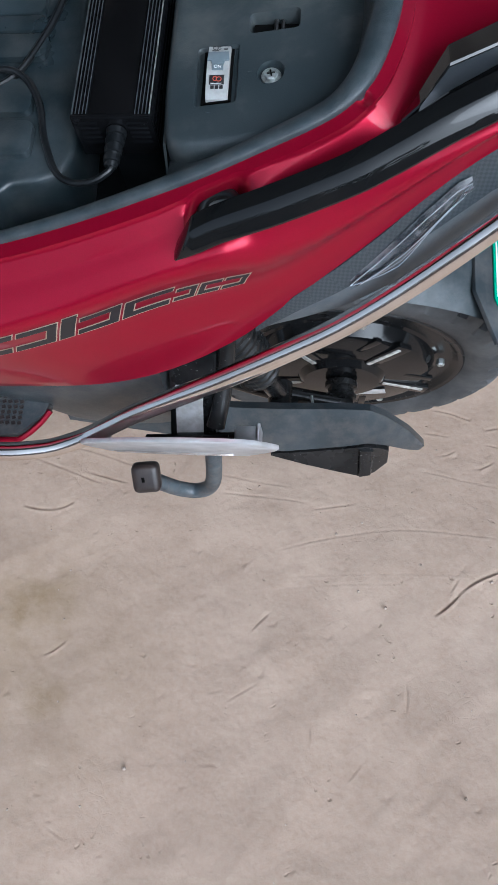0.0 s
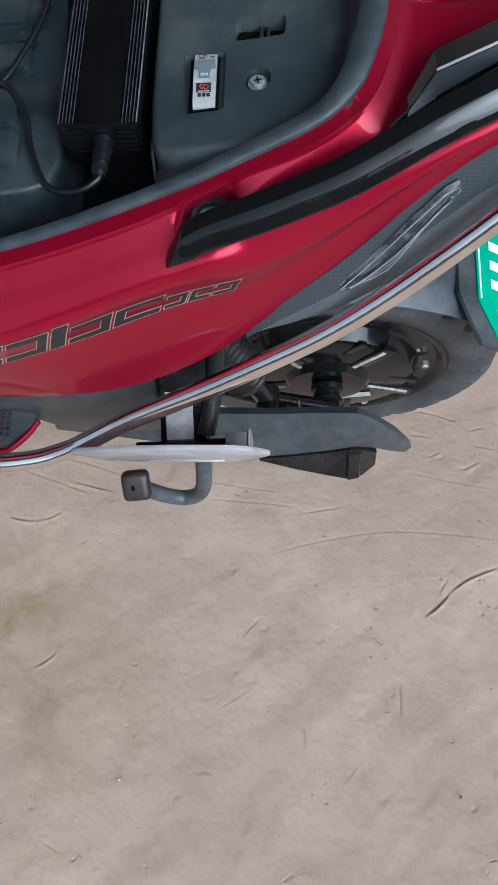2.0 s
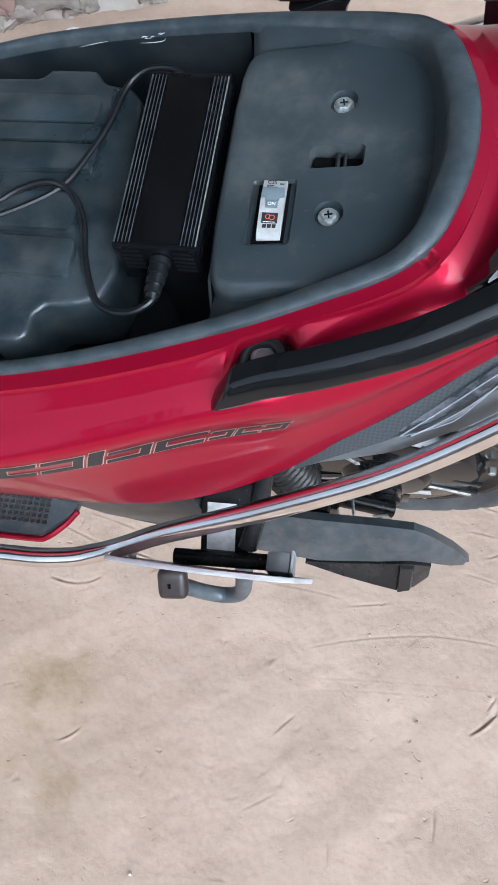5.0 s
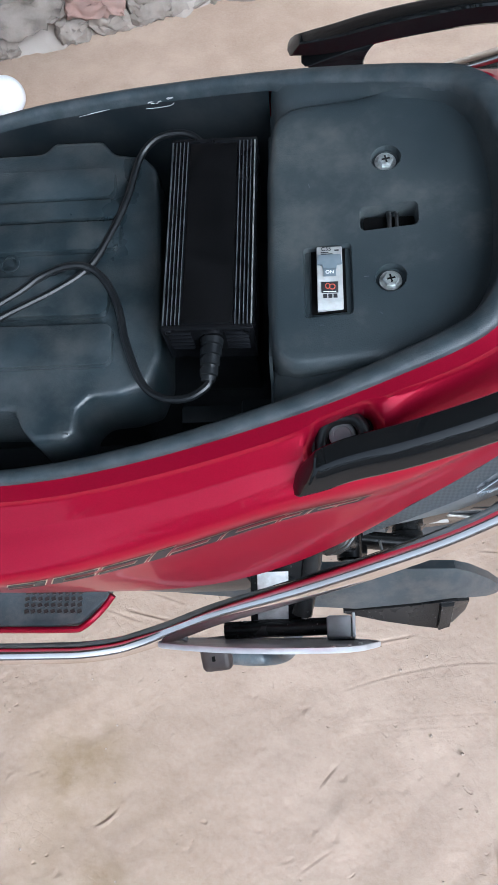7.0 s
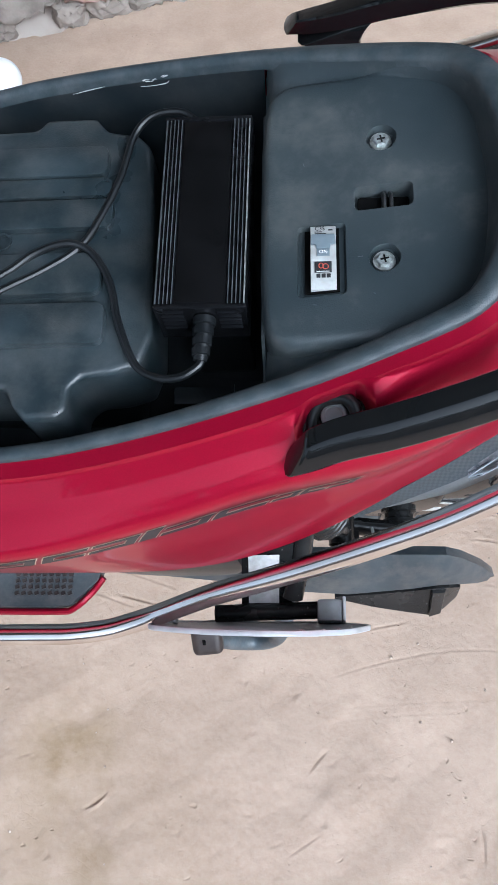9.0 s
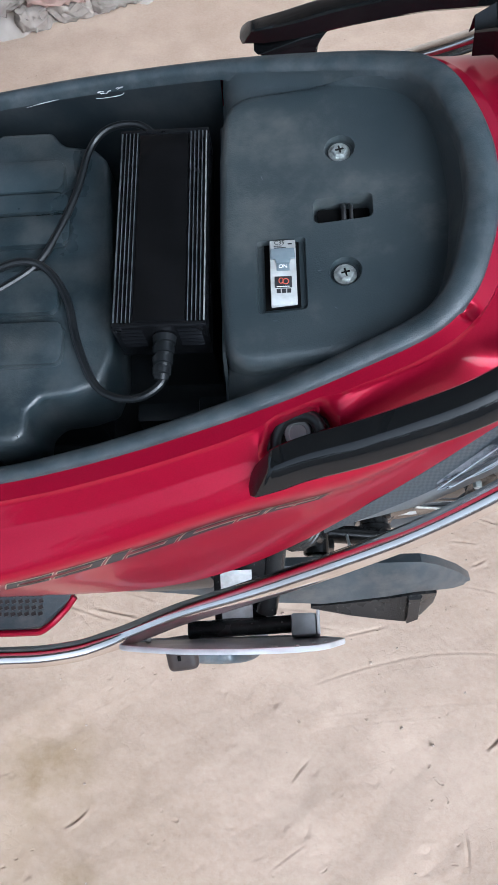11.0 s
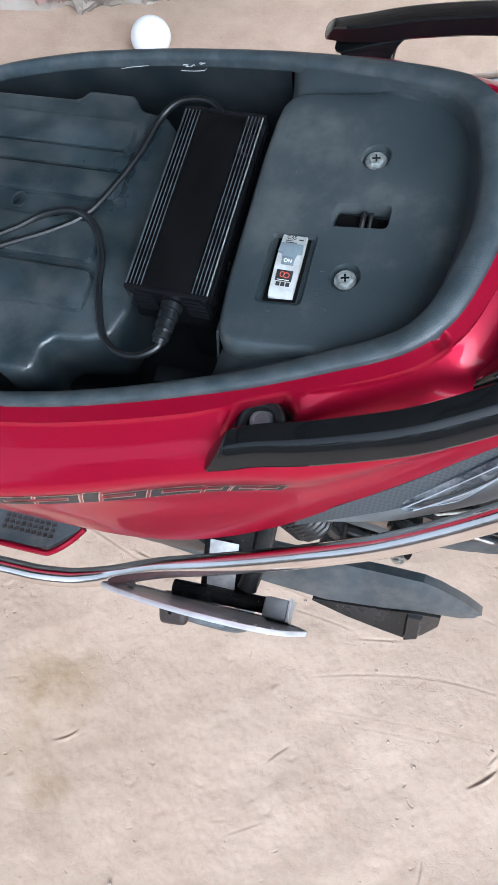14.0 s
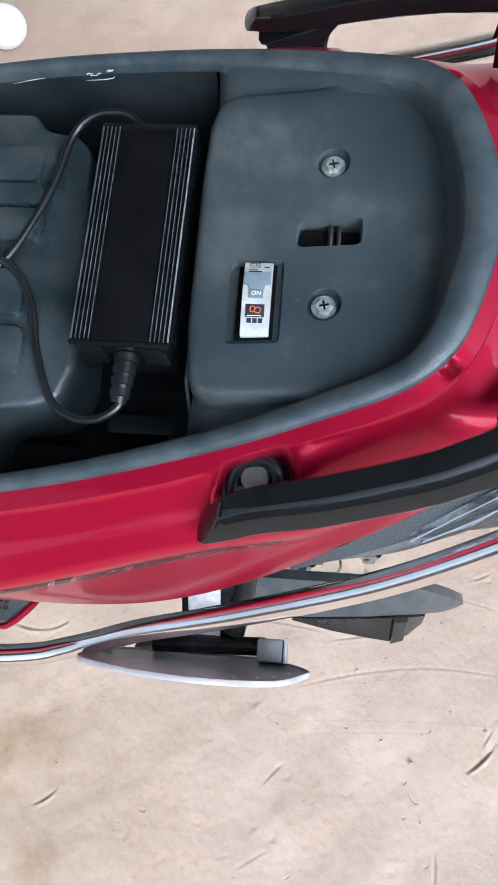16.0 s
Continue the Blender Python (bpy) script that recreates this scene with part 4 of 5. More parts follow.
def build_emblem():
    """The badge: slanted dark bars with a pale outline, along the panel's crease."""
    bars = [(-0.352, 0.030, 0.95), (-0.316, 0.034, 0.95), (-0.278, 0.036, 0.92), (-0.238, 0.013, 1.0), (-0.221, 0.036, 0.72), (-0.181, 0.040, 0.66),
            (-0.137, 0.017, 0.50), (-0.117, 0.017, 0.50), (-0.097, 0.018, 0.50)]
    for n, (x0, w, h) in enumerate(bars):
        tall = h > 0.6
        low, top = (0.02, -0.92 * h) if tall else (0.0, -0.90 * h)
        thick = 0.24 * h
        stem = (0.0085 if tall else 0.0045) / w
        strokes = [(0.0, 1.0, low, low - thick), (0.0, 1.0, top + thick, top), (0.0, stem, low, top) if n % 2 else (1 - stem, 1.0, low, top)]
        if w < 0.015:
            strokes = [(0.0, 1.0, low, top)]
        for u0, u1, f0, f1 in strokes:
            made = []
            for grow, out in ((0.0010, 0.0005), (0.0, 0.0009)):
                rows = []
                for k in range(7):
                    u = u0 + (u1 - u0) * k / 6
                    edge = grow * (2 * k / 6 - 1)
                    row = []
                    for v in (0.0, 0.5, 1.0):
                        f = f1 + (f0 - f1) * v + grow * 26 * (1 if v == 1 else -1 if v == 0 else 0)
                        row.append(shell_point(x0 + w * u - 0.016 * f + edge, f, out))
                    rows.append(row)
                made.append(loft(rows))
            outline = part("emblem_outline", made[0], GOLD, scooter, "pale foil outline of the badge")
            part("emblem_bar", made[1], INK, outline, "black slanted bar of the badge")


build_emblem()


def build_carbon(sgn):
    """The textured trim under the tail, with a clear lamp lens set in it."""
    rows = []
    tab = [(-0.075, 0.181, 0.648, 0.180, 0.644), (-0.04, 0.1715, 0.688, 0.176, 0.655), (0.0, 0.1555, 0.714, 0.170, 0.668), (0.03, 0.1415, 0.736, 0.160, 0.680),
           (0.06, 0.1295, 0.768, 0.150, 0.695), (0.11, 0.1095, 0.804, 0.128, 0.730), (0.20, 0.0775, 0.824, 0.090, 0.775), (0.27, 0.0415, 0.826, 0.045, 0.80)]
    for x in np.arange(-0.075, 0.271, 0.0115):
        uy, uz, ly, lz = interp(tab, x)
        rows.append([Vector((x, sgn * (uy - 0.012), uz + 0.002)), Vector((x, sgn * uy, uz)), Vector((x, sgn * ((uy + ly) / 2 + 0.004), (uz + lz) / 2)), Vector((x, sgn * ly, lz)), Vector((x, sgn * (ly - 0.03), lz - 0.012))])
    trim = part("tail_trim", loft([r[:3] for r in rows]), CARBON, scooter, "dark grey checked carbon-look trim")
    part("lower_trim", loft([r[2:] for r in rows]), LOWTRIM, trim, "plain blue-grey lower trim")

    def on_trim(x, v, o):
        uy, uz, ly, lz = interp(tab, x)
        return Vector((x, sgn * (uy + (ly - uy) * v + 0.002 + o), uz + (lz - uz) * v - o * 0.3))

    upper = [(0.006, 0.38), (0.018, 0.31), (0.032, 0.24), (0.050, 0.18), (0.066, 0.13), (0.082, 0.07), (0.091, 0.11)]
    lower = [(0.006, 0.39), (0.018, 0.50), (0.032, 0.58), (0.043, 0.62), (0.050, 0.56), (0.068, 0.36), (0.0925, 0.18)]
    lamp, back = [], []
    for u in np.linspace(0, 1, 19):
        i = min(int(u * 6), 5)
        f = u * 6 - i
        (xa, va), (xb, vb) = [tuple(q[i][k] + (q[i + 1][k] - q[i][k]) * f for k in (0, 1)) for q in (upper, lower)]
        lamp.append([on_trim(xa + (xb - xa) * w, va + (vb - va) * w, o) for w, o in ((0, 0.0025), (0.06, 0.0060), (0.45, 0.0095), (0.55, 0.0085), (0.94, 0.0060), (1, 0.0025))])
        back.append([on_trim(xa + (xb - xa) * w, va + (vb - va) * w, o) for w, o in ((0, 0.001), (0.5, 0.0025), (1, 0.001))])
    lens = part("indicator_lens", loft(lamp), LENS, scooter, "clear plastic indicator lens", sharp=20)
    part("reflector", loft(back), REFLECT, lens)
    # pale tubes paint the glints along the lens's edge and ridges
    loop = [r[1] for r in lamp] + [r[4] for r in reversed(lamp)]
    part("lens_edge_glint", tube(loop, 0.0005, 6, 1), LENS_GLINT, lens, "pale tube for the light caught along the lens edge")
    part("lens_ridge_glint", tube([r[2] for r in lamp[2:-1]], 0.0005, 6, 1), LENS_GLINT, lens)
    part("lens_ridge_glint", tube([r[1].lerp(r[4], 0.78) + Vector((0, sgn * 0.001, 0)) for r in lamp[4:-1]], 0.0004, 6, 1), LENS_GLINT, lens)
    for k, q in ((4, 0.3), (6, 0.25), (8, 0.35), (10, 0.3)):
        part("lens_ridge_glint", tube([lamp[k][2], lamp[k + 1][1].lerp(lamp[k + 1][4], 0.5 + q)], 0.0005, 6, 1), LENS_GLINT, lens)


for s in (-1, 1):
    build_carbon(s)


def build_underside():
    rows = []
    for x in np.arange(-0.50, 0.271, 0.02):
        w = float(np.interp(x, [-0.5, -0.2, 0, 0.27], [0.19, 0.185, 0.13, 0.035]))
        z = float(np.interp(x, [-0.5, -0.2, -0.05, 0.06, 0.27], [0.555, 0.588, 0.645, 0.69, 0.79]))
        rows.append([Vector((x, w * u, z - 0.03 * (1 - u * u))) for u in np.linspace(-1, 1, 9)])
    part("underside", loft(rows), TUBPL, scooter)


build_underside()


def build_belly(sgn):
    """Dark plastic apron below the side panel."""
    rows = []
    for x, top, low in ((-0.50, 0.575, 0.470), (-0.42, 0.585, 0.468), (-0.37, 0.590, 0.460), (-0.34, 0.592, 0.435), (-0.31, 0.595, 0.396), (-0.28, 0.597, 0.384), (-0.25, 0.600, 0.380), (-0.21, 0.602, 0.386), (-0.19, 0.604, 0.396), (-0.178, 0.606, 0.43)):
        h = top - low
        rows.append([Vector((x, sgn * 0.180, top)), Vector((x, sgn * 0.196, top - 0.35 * h)), Vector((x, sgn * 0.193, top - 0.7 * h)), Vector((x, sgn * 0.186, low + 0.006)), Vector((x, sgn * 0.180, low)), Vector((x, sgn * 0.165, low + 0.004)), Vector((x, sgn * 0.160, top - 0.02))])
    part("lower_apron", loft(rows, True, True), COVERPL, scooter, "dusty dark grey plastic apron")


for s in (-1, 1):
    build_belly(s)


def build_floorboard():
    out = [(-0.62, -0.232), (-0.368, -0.232), (-0.350, -0.230), (-0.322, -0.205), (-0.312, -0.16), (-0.312, 0.16), (-0.322, 0.205), (-0.350, 0.230), (-0.62, 0.232)]
    board = part("floorboard", prism(out, 0.458, 0.474, 0.004), COVERPL, scooter, "dark grey textured footboard")
    grip = bmesh.new()
    for i in range(9):
        for j in range(6):
            box(-0.405 + 0.0068 * i, -0.218 + 0.0062 * j, 0.4745, 0.0042, 0.0036, 0.002, 0, turn=(0, 0, 20), bm=grip)
    part("grip_pattern", grip, PADRUB, board)
    for sgn in (-1, 1):
        edge = [(-0.62, sgn * 0.235, 0.466), (-0.45, sgn * 0.235, 0.466), (-0.366, sgn * 0.235, 0.466), (-0.348, sgn * 0.232, 0.466), (-0.330, sgn * 0.216, 0.467), (-0.318, sgn * 0.202, 0.472)]
        part("edge_strip", tube(edge, 0.0034, 8, 4), RED, board, "thin red edging of the footboard")


build_floorboard()


# ---------------------------------------------------------------- grab rails, crash bar, lamps at the tail
HANDLE = [(-0.135, 0.1825, 0.775), (-0.115, 0.178, 0.7840), (-0.09, 0.172, 0.7955), (-0.05, 0.167, 0.811), (0.0, 0.157, 0.829), (0.03, 0.147, 0.840), (0.07, 0.131, 0.855), (0.12, 0.111, 0.867), (0.19, 0.078, 0.876),
          (0.235, 0.037, 0.879), (0.245, 0.0, 0.879)]
# outwards, upwards: a flat top, a crisp ridge and a steeper outer facet
SECTION = [(-0.0137, 0.0080), (-0.0126, 0.0097), (-0.0012, 0.0104), (0.0008, 0.0096), (0.0064, 0.0048), (0.0118, -0.0032), (0.0118, -0.0052), (0.0085, -0.0100), (0.0, -0.0128), (-0.0100, -0.0112), (-0.0133, -0.0070)]


def build_handle(sgn):
    pts = smooth_path([(x, sgn * y, z) for x, y, z in HANDLE], 6)
    rows = []
    for i, p in enumerate(pts):
        d = (pts[min(i + 1, len(pts) - 1)] - pts[max(i - 1, 0)]).normalized()
        out = Vector((0, 0, 1)).cross(d).normalized() * (1 if sgn < 0 else -1)
        out = -out if out.y * sgn < 0 and p.x < 0.2 else out
        if p.x >= 0.2:
            out = Vector((d.y, -d.x, 0)).normalized() if sgn > 0 else Vector((-d.y, d.x, 0)).normalized()
            if out.x < 0:
                out = -out
        up = Vector((0, 0, 1))
        run = p.x + 0.124
        k = float(np.interp(run, [0, 0.02, 0.05], [0.78, 0.95, 1.0] if sgn < 0 else [0.62, 0.86, 1.0]))
        rows.append([p + out * a * k + up * (b * k + 0.004 * (1 - k)) for a, b in SECTION])
    # slanted cut at the front end, with a rounded lip
    slope = 0.70 if sgn < 0 else 0.45
    for j, (a, b) in enumerate(SECTION):
        x0 = -0.124 + slope * (b + 0.012) - 0.10 * a
        i = next(k for k in range(len(rows)) if rows[k][j].x > x0)
        u, w = rows[i - 1][j], rows[i][j]
        q = u.lerp(w, (x0 - u.x) / (w.x - u.x))
        for k in range(i):
            rows[k][j] = q.copy()
    mid = sum(rows[0], Vector()) / len(SECTION)
    first = [mid.lerp(q, 0.80) + Vector((-0.0022, 0, -0.0004)) for q in rows[0]]
    rows = [[mid.lerp(q, 0.94) + Vector((-0.0013, 0, 0)) for q in rows[0]]] + rows
    rows.insert(0, first)
    rail = part("grab_rail", loft(rows, True, True), GLOSS, scooter, "glossy black plastic grab rail", sharp=32)
    if sgn > 0:
        xs, zs = [p[0] for p in HANDLE], [p[2] for p in HANDLE]
        rows = []
        for u in [0.0, 0.2, 0.4, 0.5] + list(np.linspace(0.55, 1, 16)):
            # the leg flares with round fillets where it runs into the rail, and sweeps inwards to the body
            flare = 0.020 * (1 - math.sqrt(max(0.0, 1 - max(0.0, (u - 0.5) / 0.5) ** 2)))
            x0, x1 = -0.1075 - 0.35 * flare, -0.0665 + flare
            y, t = 0.150 + 0.0180 * u, 0.0075 + 0.004 * (1 - u)
            rows.append([Vector((x, y + q, 0.757 + (float(np.interp(x, xs, zs)) - 0.009 - 0.757) * u)) for x, q in ((x0, -0.3 * t), (x0 + 0.003, -t), (x1 - 0.003, -t), (x1, -0.3 * t), (x1, 0.6 * t), (x1 - 0.003, t), (x0 + 0.003, t), (x0, 0.6 * t))])
        part("rail_leg", loft(rows, True, True), GLOSS, rail, sharp=60)
    if sgn < 0:
        # the flat foot round the bolt
        out = [(x, -y) for x, y in rounded(-0.114, 0.136, -0.070, 0.164, 0.011, 6)]
        foot = prism(out, -0.006, 0.0025, 0.002)
        bmesh.ops.rotate(foot, cent=(-0.09, -0.150, 0), matrix=Euler((radians(12), radians(-9), 0)).to_matrix(), verts=foot.verts)
        bmesh.ops.translate(foot, verts=foot.verts, vec=(0, 0, 0.7775))
        foot = part("rail_foot", foot, GLOSS, rail, sharp=40)
        lip = [(-0.1065, 0.160), (-0.1060, 0.148), (-0.1025, 0.1415), (-0.097, 0.1385), (-0.087, 0.1385), (-0.0815, 0.1415), (-0.0780, 0.148), (-0.0775, 0.160)]
        part("foot_lip", tube([(x, -y, 0.7855 + 0.27 * (x + 0.09) - 0.45 * (y - 0.1385)) for x, y in lip], 0.0044, 12, 4), CABLE, foot)
    c = Vector((-0.092, sgn * 0.148, 0.7790 if sgn < 0 else 0.770))
    b = lathe([(-0.003, 0.0088), (0.0022, 0.0088), (0.0032, 0.0080), (0.0035, 0.0060), (0.0031, 0.0055), (0.0033, 0.0046), (0.0037, 0.0010)], 28, "z")
    bmesh.ops.rotate(b, cent=(0, 0, 0), matrix=Euler((radians(sgn * -12), radians(-9), 0)).to_matrix(), verts=b.verts)
    bmesh.ops.translate(b, verts=b.verts, vec=c)
    part("rail_bolt", b, CAST, rail, "round steel bolt head")


for s in (-1, 1):
    build_handle(s)


def build_tail_cover():
    """Faceted gloss black cover over the tail between the grab rails."""
    for sgn in (-1, 1):
        rows = []
        for x, a, b, c, z in ((0.036, 0.122, 0.120, 0.112, 0.838), (0.047, 0.120, 0.117, 0.101, 0.850), (0.066, 0.1075, 0.088, 0.066, 0.853), (0.108, 0.087, 0.074, 0.050, 0.862), (0.20, 0.058, 0.046, 0.030, 0.872), (0.26, 0.025, 0.018, 0.005, 0.868)):
            rows.append([Vector((x, sgn * (a + 0.004), z - 0.018)), Vector((x, sgn * (a + 0.0010), z - 0.0042)), Vector((x - 0.0004, sgn * (a - 0.0006), z - 0.0024)), Vector((x, sgn * (b + 0.0012), z + 0.0016)),
                         Vector((x, sgn * (b - 0.0002), z + 0.0030)), Vector((x, sgn * (c + 0.0015), z - 0.003)), Vector((x, sgn * c, z - 0.0045)), Vector((x + 0.001, sgn * (c - 0.003), z - 0.022))])
        cover = part("tail_cover", loft(rows), GLOSS, scooter, "faceted glossy black tail cover", sharp=12)
        panel = [[r[2].lerp(r[3], q) + Vector((0, sgn * 0.0003, 0.0006)) for q in (0.06, 0.5, 0.94)] for r in rows[1:]]
        part("smoked_lens", loft(panel), SMOKE, cover, "smoked grey tail lamp lens")


build_tail_cover()


RAIL = [(-0.62, -0.252, 0.508), (-0.45, -0.262, 0.511), (-0.36, -0.262, 0.512), (-0.33, -0.261, 0.512), (-0.30, -0.257, 0.512), (-0.28, -0.252, 0.514), (-0.26, -0.247, 0.520), (-0.24, -0.242, 0.531),
        (-0.20, -0.232, 0.556), (-0.15, -0.223, 0.585), (-0.10, -0.213, 0.612), (-0.05, -0.202, 0.641), (0.0, -0.189, 0.670), (0.05, -0.172, 0.705), (0.10, -0.152, 0.746), (0.15, -0.128, 0.785), (0.20, -0.095, 0.811),
        (0.235, -0.05, 0.822), (0.245, 0.0, 0.826)]
for s in (1, -1):
    wide = 0.0 if s > 0 else 0.05
    part("crash_bar", tube([(x, s * y + wide * min(1, max(0, (x + 0.2) / 0.15)) * min(1, abs(y) / 0.15), z) for x, y, z in RAIL], 0.0098, 24, 6), CHROME, scooter, "bent chromed steel crash bar")


# ---------------------------------------------------------------- passenger footrest and stand lever
def build_footrest():
    out = [(-0.257, 0.550), (-0.247, 0.563), (-0.20, 0.586), (-0.15, 0.597), (-0.105, 0.596), (-0.078, 0.585), (-0.060, 0.553), (-0.059, 0.545), (-0.066, 0.530), (-0.090, 0.500), (-0.105, 0.492), (-0.225, 0.494), (-0.245, 0.515), (-0.256, 0.540)]

    outline = [(p.x, p.y) for p in smooth_path([(x, 0.535 + 1.06 * (z - 0.546), 0) for x, z in out] + [(out[0][0], 0.535 + 1.06 * (out[0][1] - 0.546), 0)], 3)][:-1]

    def leaned(bm, shift=0.0):
        for v in bm.verts:
            v.co.y += -0.2585 + shift - 0.185 * (v.co.z - 0.537) + 0.0016 * min(1, abs((v.co.x + 0.155) / 0.1)) ** 2.4
        return bm

    def ring(inset_by, y):
        return [Vector((-0.155 + (x + 0.155) * (1 - inset_by), y, 0.535 + (z - 0.535) * (1 - 1.8 * inset_by))) for x, z in outline]

    # a pressed sheet with a turned-in flange all round
    bm = loft([ring(0.010, -0.0024), ring(0.0, -0.0014), ring(0.0, 0.0018), ring(0.003, 0.0025), ring(0.009, 0.0023), ring(0.013, 0.0003)], True, True)
    plate = part("footrest_plate", leaned(bm), SILVER, scooter, "folded silver aluminium footrest plate", sharp=50)
    for z in (0.490, 0.501):
        part("groove", leaned(box(-0.170, -0.0032, z, 0.125, 0.0012, 0.0030, 0.0004)), CHROME, plate, "bright raised line")
    part("pocket", leaned(loft([ring(0.030, 0.0006), ring(0.031, 0.0012)], True, True)), SILVER, plate, "dull grey back of the plate")
    for x, z in ((-0.118, 0.572), (-0.100, 0.568), (-0.086, 0.560), (-0.076, 0.546)):
        part("rivet", leaned(lathe([(0.0008, 0.0022), (0.0024, 0.0020), (0.0030, 0.0008)], 10, centre=(x, 0, z))), STEEL, plate, "bright rivet head")
    part("plate_lug", box(-0.236, -0.244, 0.520, 0.004, 0.016, 0.018, 0.001), SILVER, plate)
    part("peg_stub", box(-0.0935, -0.2395, 0.508, 0.023, 0.020, 0.028, 0.003), CAST, plate, "cast aluminium hinge lug")
    part("lug_face", box(-0.0805, -0.2385, 0.509, 0.0030, 0.022, 0.030, 0.001), SILVER, plate, "bright milled face of the lug")
    bar = tube([(-0.202, -0.239, 0.486), (-0.10, -0.236, 0.494)], 0.0082, 14, 2)
    part("peg_bar", bar, DARKMETAL, scooter, "black steel footrest bar")
    br = loft([[Vector(p) for p in row] for row in (
        [(-0.178, -0.236, 0.480), (-0.128, -0.236, 0.485), (-0.128, -0.230, 0.462), (-0.178, -0.230, 0.457)],
        [(-0.176, -0.210, 0.506), (-0.130, -0.210, 0.511), (-0.130, -0.200, 0.485), (-0.176, -0.200, 0.480)],
        [(-0.174, -0.175, 0.545), (-0.125, -0.175, 0.550), (-0.125, -0.168, 0.520), (-0.174, -0.168, 0.515)],
        [(-0.170, -0.120, 0.590), (-0.120, -0.120, 0.595), (-0.120, -0.125, 0.570), (-0.170, -0.125, 0.565)])], True, True)
    bmesh.ops.bevel(br, geom=br.edges, offset=0.002, segments=2, affect="EDGES")
    arm = part("footrest_arm", br, DARKMETAL, scooter, "black steel footrest arm")
    st = loft([[Vector(p) for p in row] for row in ([(-0.170, -0.228, 0.4895), (-0.141, -0.228, 0.4925)], [(-0.168, -0.190, 0.530), (-0.139, -0.190, 0.533)])])
    bmesh.ops.translate(st, verts=st.verts, vec=(0, -0.0014, 0.0014))
    part("sticker", st, PAPER, arm, "worn white sticker")
    part("frame_tube", tube([(-0.128, -0.225, 0.50), (-0.118, -0.18, 0.53), (-0.11, -0.12, 0.60)], 0.010, 14), DARKMETAL, scooter, "black steel frame tube")


build_footrest()


def build_stand_lever():
    path = [(-0.136, -0.222, 0.470), (-0.139, -0.238, 0.428), (-0.148, -0.246, 0.362), (-0.160, -0.249, 0.332), (-0.178, -0.250, 0.322), (-0.198, -0.251, 0.338), (-0.216, -0.252, 0.374)]
    arm = part("stand_lever", tube(path, 0.0095, 14), GREYTUBE, scooter, "bent grey steel stand lever")
    bm = box(-0.223, -0.252, 0.388, 0.033, 0.036, 0.020, 0.0085, turn=(38, 0, 6), segments=4)
    pad = part("lever_pad", bm, PADRUB, arm, "dark brown rubber pad")
    # small near-black block drawn as the shade of a hole
    part("pad_hole_shade", box(-0.2249, -0.2580, 0.3962, 0.0035, 0.006, 0.002, 0.0006, turn=(38, 0, 6)), HOLE_SHADE, pad)


build_stand_lever()


# ---------------------------------------------------------------- rear wheel and running gear
def build_wheel():
    wheel = part("rear_wheel", lathe([(-0.032, 0.150), (-0.040, 0.158), (-0.041, 0.164), (-0.037, 0.168), (0.037, 0.168), (0.041, 0.164), (0.040, 0.158), (0.032, 0.150)], 72, centre=(0, 0, 0.2335)), DARKMETAL, scooter, "black alloy wheel with a hub motor")
    prof = [(-0.036, 0.162), (-0.042, 0.170), (-0.0465, 0.184), (-0.0475, 0.198), (-0.0445, 0.213), (-0.040, 0.2205), (-0.034, 0.2265), (-0.022, 0.2315), (-0.008, 0.2335), (0.008, 0.2335), (0.022, 0.2315), (0.034, 0.2265),
            (0.040, 0.2205), (0.0445, 0.213), (0.0475, 0.198), (0.0465, 0.184), (0.042, 0.170), (0.036, 0.162)]
    rows = []
    seg = 240
    for i in range(seg + 1):
        q = 2 * math.pi * i / seg
        row = []
        for j, (a, r) in enumerate(prof):
            phase = i % 8
            cut = 0.0
            if j in (5, 6, 11, 12) and phase in (0, 1):
                cut = 0.0105
            if j in (7, 10) and phase in (2, 3):
                cut = 0.0045
            if j in (4, 13) and phase in (0, 1):
                cut = 0.0045
            row.append((math.cos(q) * (r - cut), a - math.copysign(cut * 0.6, a), 0.2335 + math.sin(q) * (r - cut)))
        rows.append(row)
    part("tyre", loft(rows), RUBBER, wheel, "worn dusty black rubber tyre", sharp=30)
    part("hub_motor", lathe([(-0.030, 0.155), (-0.028, 0.140), (-0.034, 0.126), (-0.052, 0.118), (-0.056, 0.108), (-0.058, 0.060), (-0.066, 0.052), (-0.068, 0.030), (-0.068, 0.012),
                             (0.068, 0.012), (0.060, 0.10), (0.040, 0.13), (0.030, 0.155)], 72, centre=(0, 0, 0.2335)), HUB, wheel, "black speckled hub motor casing")
    for k in range(5):
        a = radians(72 * k - 21)
        for dx, dy, dz, sx, sy, sz, mat, nm in ((0.092, -0.0555, 0, 0.072, 0.008, 0.020, HUB, "spoke_rib"), (0.090, -0.0602, 0.004, 0.060, 0.0014, 0.0060, STRIP, "pale_strip"), (0.098, -0.0545, 0.036, 0.040, 0.006, 0.010, HUB, "cast_boss")):
            b = box(dx, dy, dz, sx, sy, sz, min(sy, sz) * 0.25)
            bmesh.ops.rotate(b, cent=(0, 0, 0), matrix=Euler((0, -a, 0)).to_matrix(), verts=b.verts)
            bmesh.ops.translate(b, verts=b.verts, vec=(0, 0, 0.2335))
            part(nm, b, mat, wheel)
        b = lathe([(-0.050, 0.0055), (-0.058, 0.0055), (-0.0595, 0.004)], 6)
        bmesh.ops.translate(b, verts=b.verts, vec=(0.134 * math.cos(a + 0.5), 0.012, 0.2335 + 0.134 * math.sin(a + 0.5)))
        part("rim_bolt", b, STEEL, wheel)


build_wheel()
